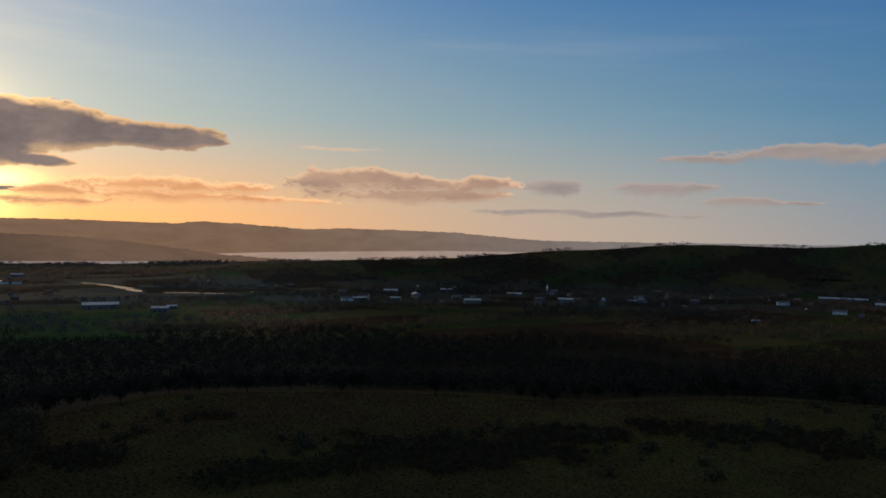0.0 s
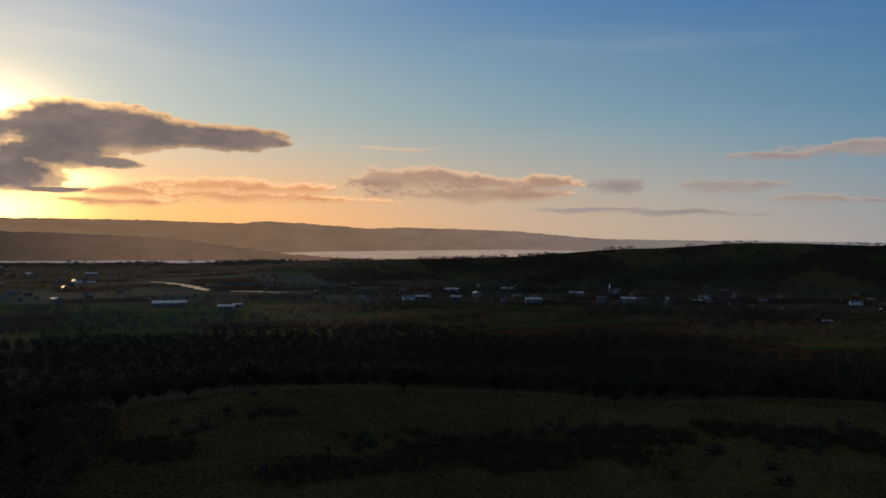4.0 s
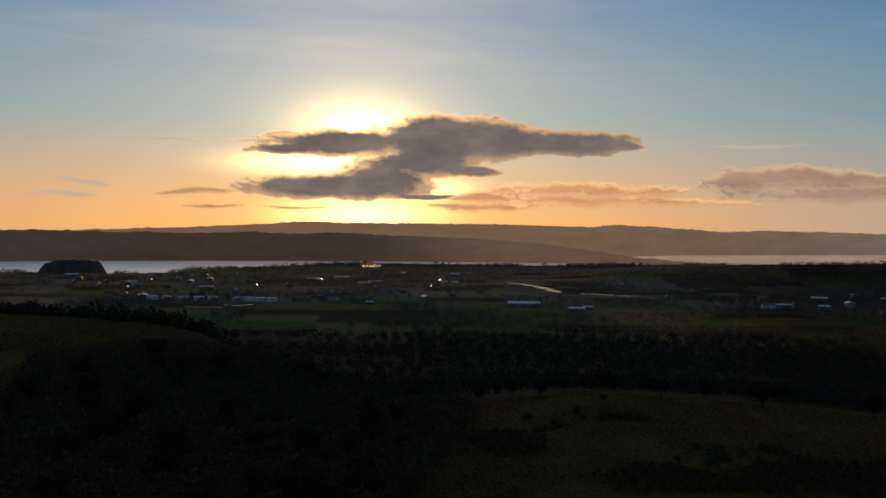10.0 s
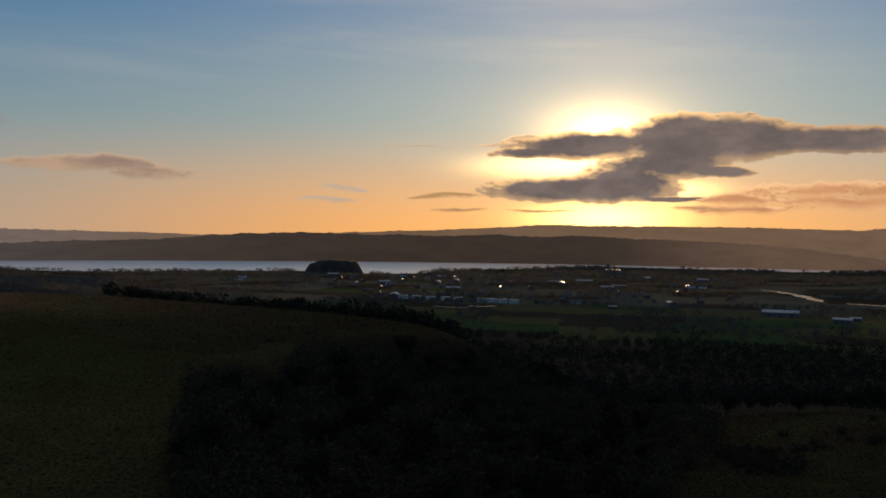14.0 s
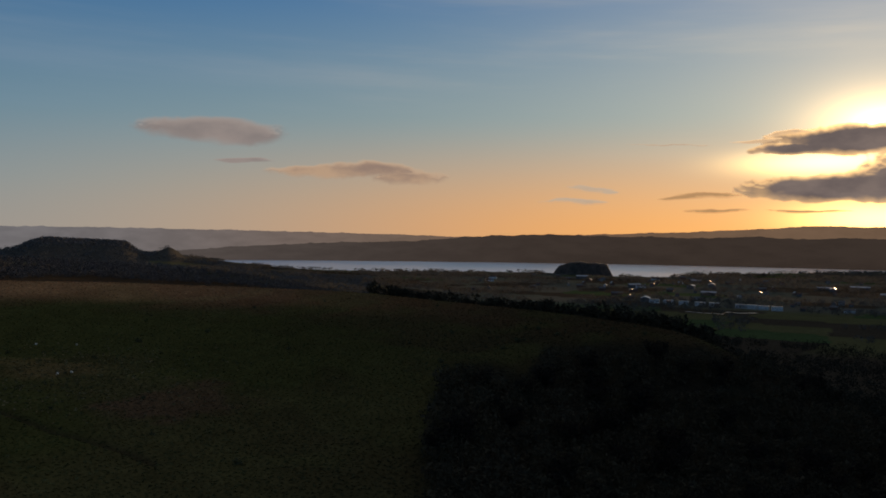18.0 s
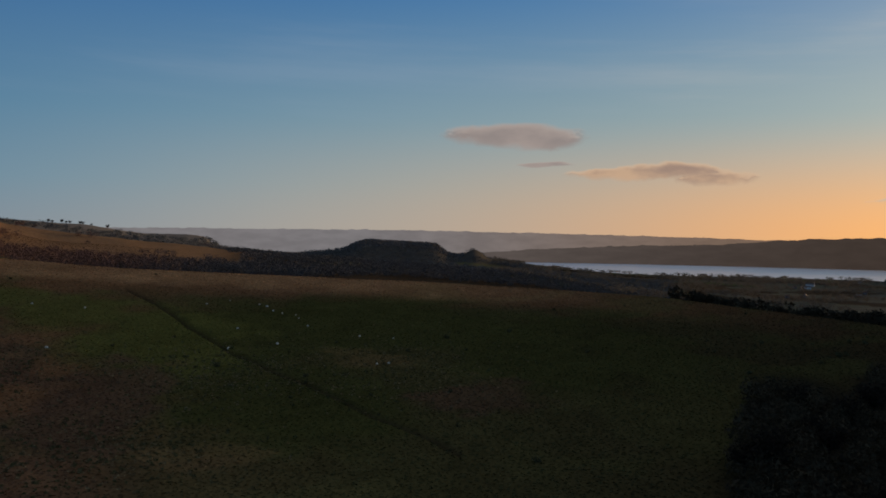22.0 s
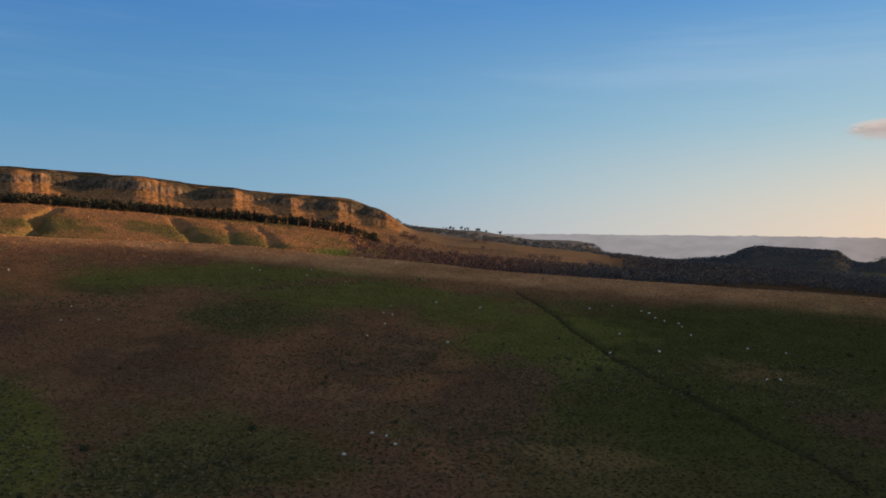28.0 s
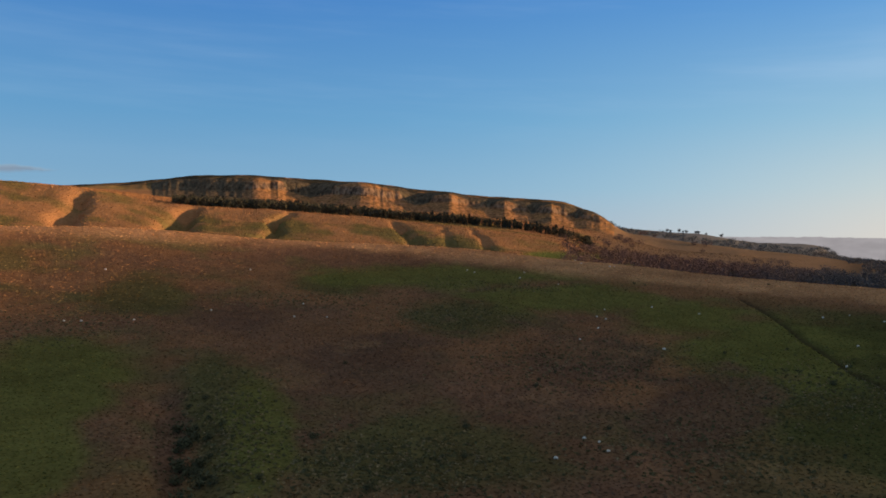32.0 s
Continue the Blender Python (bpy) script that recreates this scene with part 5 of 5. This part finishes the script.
def bare_tree(tall, seed, label, group):
    """A thorn or birch: leaning trunk, forking limbs, a thin crown of twigs with gaps."""
    rg = random.Random(seed)
    t = thing("tree", label, "tree", group)
    bm = bmesh.new()
    fork = Vector((rg.uniform(-0.3, 0.3), rg.uniform(-0.3, 0.3), tall * 0.35))
    limb(bm, Vector((0, 0, -0.5)), fork, tall * 0.03, tall * 0.021)
    ends = []
    for k in range(6):
        th = k * math.tau / 6 + rg.uniform(-0.4, 0.4)
        reach = tall * rg.uniform(0.2, 0.34)
        tip_ = fork + Vector((math.cos(th) * reach, math.sin(th) * reach, tall * rg.uniform(0.22, 0.55)))
        limb(bm, fork, tip_, tall * 0.014, tall * 0.006, 5)
        for _ in range(3):
            end = tip_ + Vector((rg.uniform(-1, 1), rg.uniform(-1, 1), rg.uniform(-0.1, 1))) * tall * 0.14
            limb(bm, tip_.lerp(fork, 0.25), end, tall * 0.006, tall * 0.002, 4)
            ends.append(end)
        ends += [tip_, tip_.lerp(fork, 0.35), tip_.lerp(fork, 0.6)]
    part("trunk", bm, MAT_BARK, t, "dark forking trunk and limbs")
    mesh_part("crown", twigs(ends, tall * 0.085, 22, tall * 0.03, (0.032, 0.026, 0.02), seed), t, "thin leafless crown")
    return t


def shrub(seed, colour, label, group):
    rg = random.Random(seed)
    t = thing("gorse_bush", label, "bush", group)
    bm = bmesh.new()
    tips = []
    for k in range(7):
        th = rg.uniform(0, math.tau)
        tip_ = Vector((math.cos(th) * rg.uniform(0.2, 1.1), math.sin(th) * rg.uniform(0.2, 1.1), rg.uniform(0.5, 1.2)))
        limb(bm, Vector((0, 0, -0.2)), tip_, 0.05, 0.02, 4)
        tips.append(tip_)
    part("stem", bm, MAT_BARK, t)
    mesh_part("crown", twigs(tips, 0.34, 34, 0.13, colour, seed), t)
    return t


def strew(kinds, places):
    """Puts copies of things at poses, the built ones first."""
    for k, m in enumerate(places):
        ob = kinds[k % len(kinds)]
        if k < len(kinds):
            ob.matrix_basis = m
        else:
            copy_thing(ob, m)


rng = random.Random(11)
kinds = [bare_tree(h, 40 + i, "dark leafless thorn tree in the ravine", "ravine trees") for i, h in enumerate((7.5, 9.0, 6.0, 8.2))]
places = []
while len(places) < 70:
    a_, r_ = rng.uniform(30, 63), rng.uniform(165, 400)
    if math.degrees(math.atan2(land(a_, r_) + 8 - EYE, r_)) < np.interp(a_, *SCRUB_LINE) and a_ < 61.5:
        places.append(spot(a_, r_, rng.uniform(0, 360), -0.2, rng.uniform(0.7, 1.2)))
strew(kinds, places)
kinds = [bare_tree(h, 60 + i, "dark leafless birch below the brow", "trees below the brow") for i, h in enumerate((8, 10, 7))]
strew(kinds, [spot(a_, at(BROW_R, np.array([a_]))[0] * rng.uniform(1.05, 1.25), rng.uniform(0, 360), -0.2, rng.uniform(0.7, 1.1)) for a_ in [rng.uniform(-33, 30) for _ in range(50)] + [rng.uniform(44, 64) for _ in range(26)]])
kinds = [shrub(70 + i, (0.066, 0.066, 0.04), "dark rounded gorse bush on the heath", "gorse on the heath") for i in range(4)]
places = []
for a_, d_, n in ((8.8, -14.2, 9), (2.7, -14.3, 9), (-3, -13.9, 9), (-7.7, -13.4, 8), (-12, -13.9, 8), (-19, -12.7, 10), (-23, -12.0, 9), (-26.5, -11.2, 8), (17.6, -12.0, 5), (21.4, -13.0, 5), (24.4, -13.8, 8), (-15, -15, 5)):
    for _ in range(n):
        p = sight(a_ + rng.gauss(0, 1.6), d_ + rng.gauss(0, 0.5))
        places.append(pose(p.x, p.y, p.z - 0.1, 0, 0, rng.uniform(0, 360)) @ Matrix.Scale(rng.uniform(0.6, 1.7), 4))
strew(kinds, places)
kinds = [shrub(80 + i, (0.095, 0.092, 0.048), "low dark gorse bush on the pasture", "gorse on the pasture") for i in range(3)]
places = []
for a_, d_, sa, sd, n in ((138.5, -15.5, 1.3, 1.8, 24), (138.6, -11.5, 0.8, 0.8, 7), (108.7, -3.3, 0.1, 0.05, 1), (100.4, -3.0, 0.1, 0.05, 1), (95, -9, 5, 1.5, 12), (112, -12, 9, 3.0, 16), (128, -16, 7, 1.5, 12), (86, -12, 6, 2, 10), (74, -7, 8, 1.5, 16), (64, -8, 3, 2, 6), (54, -6.6, 2.5, 0.4, 14), (49, -6.4, 2.0, 0.2, 10), (57, -7.6, 1.5, 0.4, 12)):
    for _ in range(n):
        p = sight(a_ + rng.gauss(0, sa), d_ + rng.gauss(0, sd))
        places.append(pose(p.x, p.y, p.z - 0.1, 0, 0, rng.uniform(0, 360)) @ Matrix.Scale(rng.uniform(0.7, 1.5) if a_ == 138.5 else rng.uniform(0.3, 0.8), 4))
strew(kinds, places)

# ---- pale boulders in place of the sheep on the pasture ----
MAT_SHEEP_MARK = mottled("pale_sheep_mark", (0.66, 0.60, 0.47), (0.82, 0.75, 0.62), 1.5, 0.85, 0.2, 0.4, 0.05)
# bearings and dips of the sheep that the boulders stand in for
SHEEP_AZ = (143.5, 134.5, 137.0, 131.0, 131.6, 129.4, 145.9, 144.9, 141.8, 119.9, 119.4, 116.0, 116.3, 113.7, 110.6, 107.5, 111.1, 110.5, 111.0, 112.2, 106.7, 104.5, 97.1, 95.6, 95.1, 95.7, 111.8, 110.8, 110.2, 113.7, 112.6, 112.2, 110.3, 110.0, 93.7, 93.2, 92.8, 92.2, 91.3, 91.1, 90.5, 87.0, 84.7, 85.8, 85.0, 92.5)
SHEEP_DIP = (2.55, 2.56, 5.25, 4.89, 5.73, 5.77, 5.71, 5.79, 5.78, 2.48, 2.63, 2.58, 2.97, 3.36, 4.98, 4.73, 5.46, 5.59, 6.22, 7.02, 7.46, 5.08, 4.96, 4.74, 6.6, 7.94, 13.54, 13.69, 14.28, 14.88, 1.7, 1.92, 2.09, 2.09, 5.03, 5.17, 5.47, 5.61, 5.74, 5.96, 6.48, 7.18, 7.32, 9.05, 8.99, 7.64)


def boulder(seed):
    bm = bmesh.new()
    bmesh.ops.create_icosphere(bm, subdivisions=2, radius=0.5)
    for v in bm.verts:
        n_ = noise.noise(v.co * 2.3 + Vector((seed, 0, 0)))
        v.co = Vector((v.co.x * 1.15, v.co.y * 0.75, v.co.z * 0.8)) * (1 + 0.35 * n_)
    me = bpy.data.meshes.new("boulder")
    bm.to_mesh(me)
    bm.free()
    me.materials.append(MAT_SHEEP_MARK)
    return tagged(new("boulder", me), "pale boulder standing in for a sheep on the pasture", "boulder", "boulders on the pasture")


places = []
for a_, d_ in zip(SHEEP_AZ, SHEEP_DIP):
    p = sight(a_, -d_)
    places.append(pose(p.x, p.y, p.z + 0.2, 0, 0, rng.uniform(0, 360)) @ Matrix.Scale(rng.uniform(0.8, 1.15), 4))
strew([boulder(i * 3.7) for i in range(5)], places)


# ---- plantation below the crags, and trees on the far ridge ----
def conifer(tall, seed, label, group):
    rg = np.random.default_rng(seed)
    t = thing("conifer", label, "tree", group)
    bm = bmesh.new()
    limb(bm, Vector((0, 0, -1)), Vector((0, 0, tall * 0.95)), tall * 0.02, 0.02, 5)
    part("trunk", bm, MAT_BARK, t)
    n = 170
    h = rg.random(n) ** 0.8
    th = rg.random(n) * math.tau
    wide_ = tall * 0.19 * (1 - h) + 0.15
    c = np.stack([np.cos(th) * wide_ * rg.random(n) ** 0.5, np.sin(th) * wide_ * rg.random(n) ** 0.5, tall * (0.12 + 0.88 * h)], -1)
    e1, e2 = rg.normal(size=c.shape), rg.normal(size=c.shape)
    k = tall * 0.045
    V = np.stack([c + e1 * k, c + e2 * k, c - (e1 + e2) * k], 1).reshape(-1, 3)
    mesh_part("crown", soup("crown", V, np.arange(len(V)).reshape(-1, 3), MAT_TREES, np.tile((0.07, 0.066, 0.046), (n, 1)), 3), t)
    return t


kinds = [conifer(h, 90 + i, "dark conifer of the plantation below the crags", "plantation below the crags") for i, h in enumerate((11, 13, 9.5))]
places = []
while len(places) < 260:
    a_ = rng.uniform(111.5, 139)
    if rng.random() > 0.25 + 0.75 * (math.sin(a_ * 1.1) > -0.75):
        continue
    deep = 12 + 26 * max(0.0, min(1.0, (a_ - 122) / 14))
    places.append(spot(a_, 925 + rng.uniform(-deep, deep), rng.uniform(0, 360), -0.3, rng.uniform(0.7, 1.15)))
strew(kinds, places)
kinds = [bare_tree(h, 100 + i, "round leafless tree on the far ridge", "trees on the far ridge") for i, h in enumerate((8, 6.5))]
strew(kinds, [spot(a_, 1895, rng.uniform(0, 360), -1.6, rng.uniform(0.75, 1.15)) for a_ in (106.6, 106.4, 105.85, 105.6, 105.4, 104.8, 104.65, 104.15, 103.2)])

a, r = scattered(111.5, 139.5, 890, 965, lambda r: 4.6, 51)
a, r = thin(a, r, (np.abs(r - 925) < 8 + 24 * fade(a, 120, 136)) & (noise_at(a, r, 60, 2) > -0.45 + 0.3 * fade(a, 120, 113)))
g = np.random.default_rng(52).random(len(a))
canopy("plantation_wood", a, r, 8 + 4 * g, 5.5 + 2 * g, 60, 1.0, (0.085, 0.078, 0.05), "dark belt of plantation below the crags", 53)


# wet roads at the edge of the town
MAT_ROAD = mottled("wet_asphalt", (0.06, 0.062, 0.066), (0.10, 0.102, 0.106), 0.3, 0.3, 0.6, 0.1, 0.02)
for nm, pts in (("road", [(44.9, 1640, 3.5), (43.8, 1622, 3.5), (42.5, 1612, 3.5)]), ("road_bend", [(42.4, 1665, 3.5), (41.8, 1645, 3.5), (41.2, 1650, 3.5), (40.5, 1668, 3.5)])):
    ribbon(nm, pts, "wet asphalt road beside the fields").data.materials[0] = MAT_ROAD
    bpy.data.objects[nm]["category"] = "road"
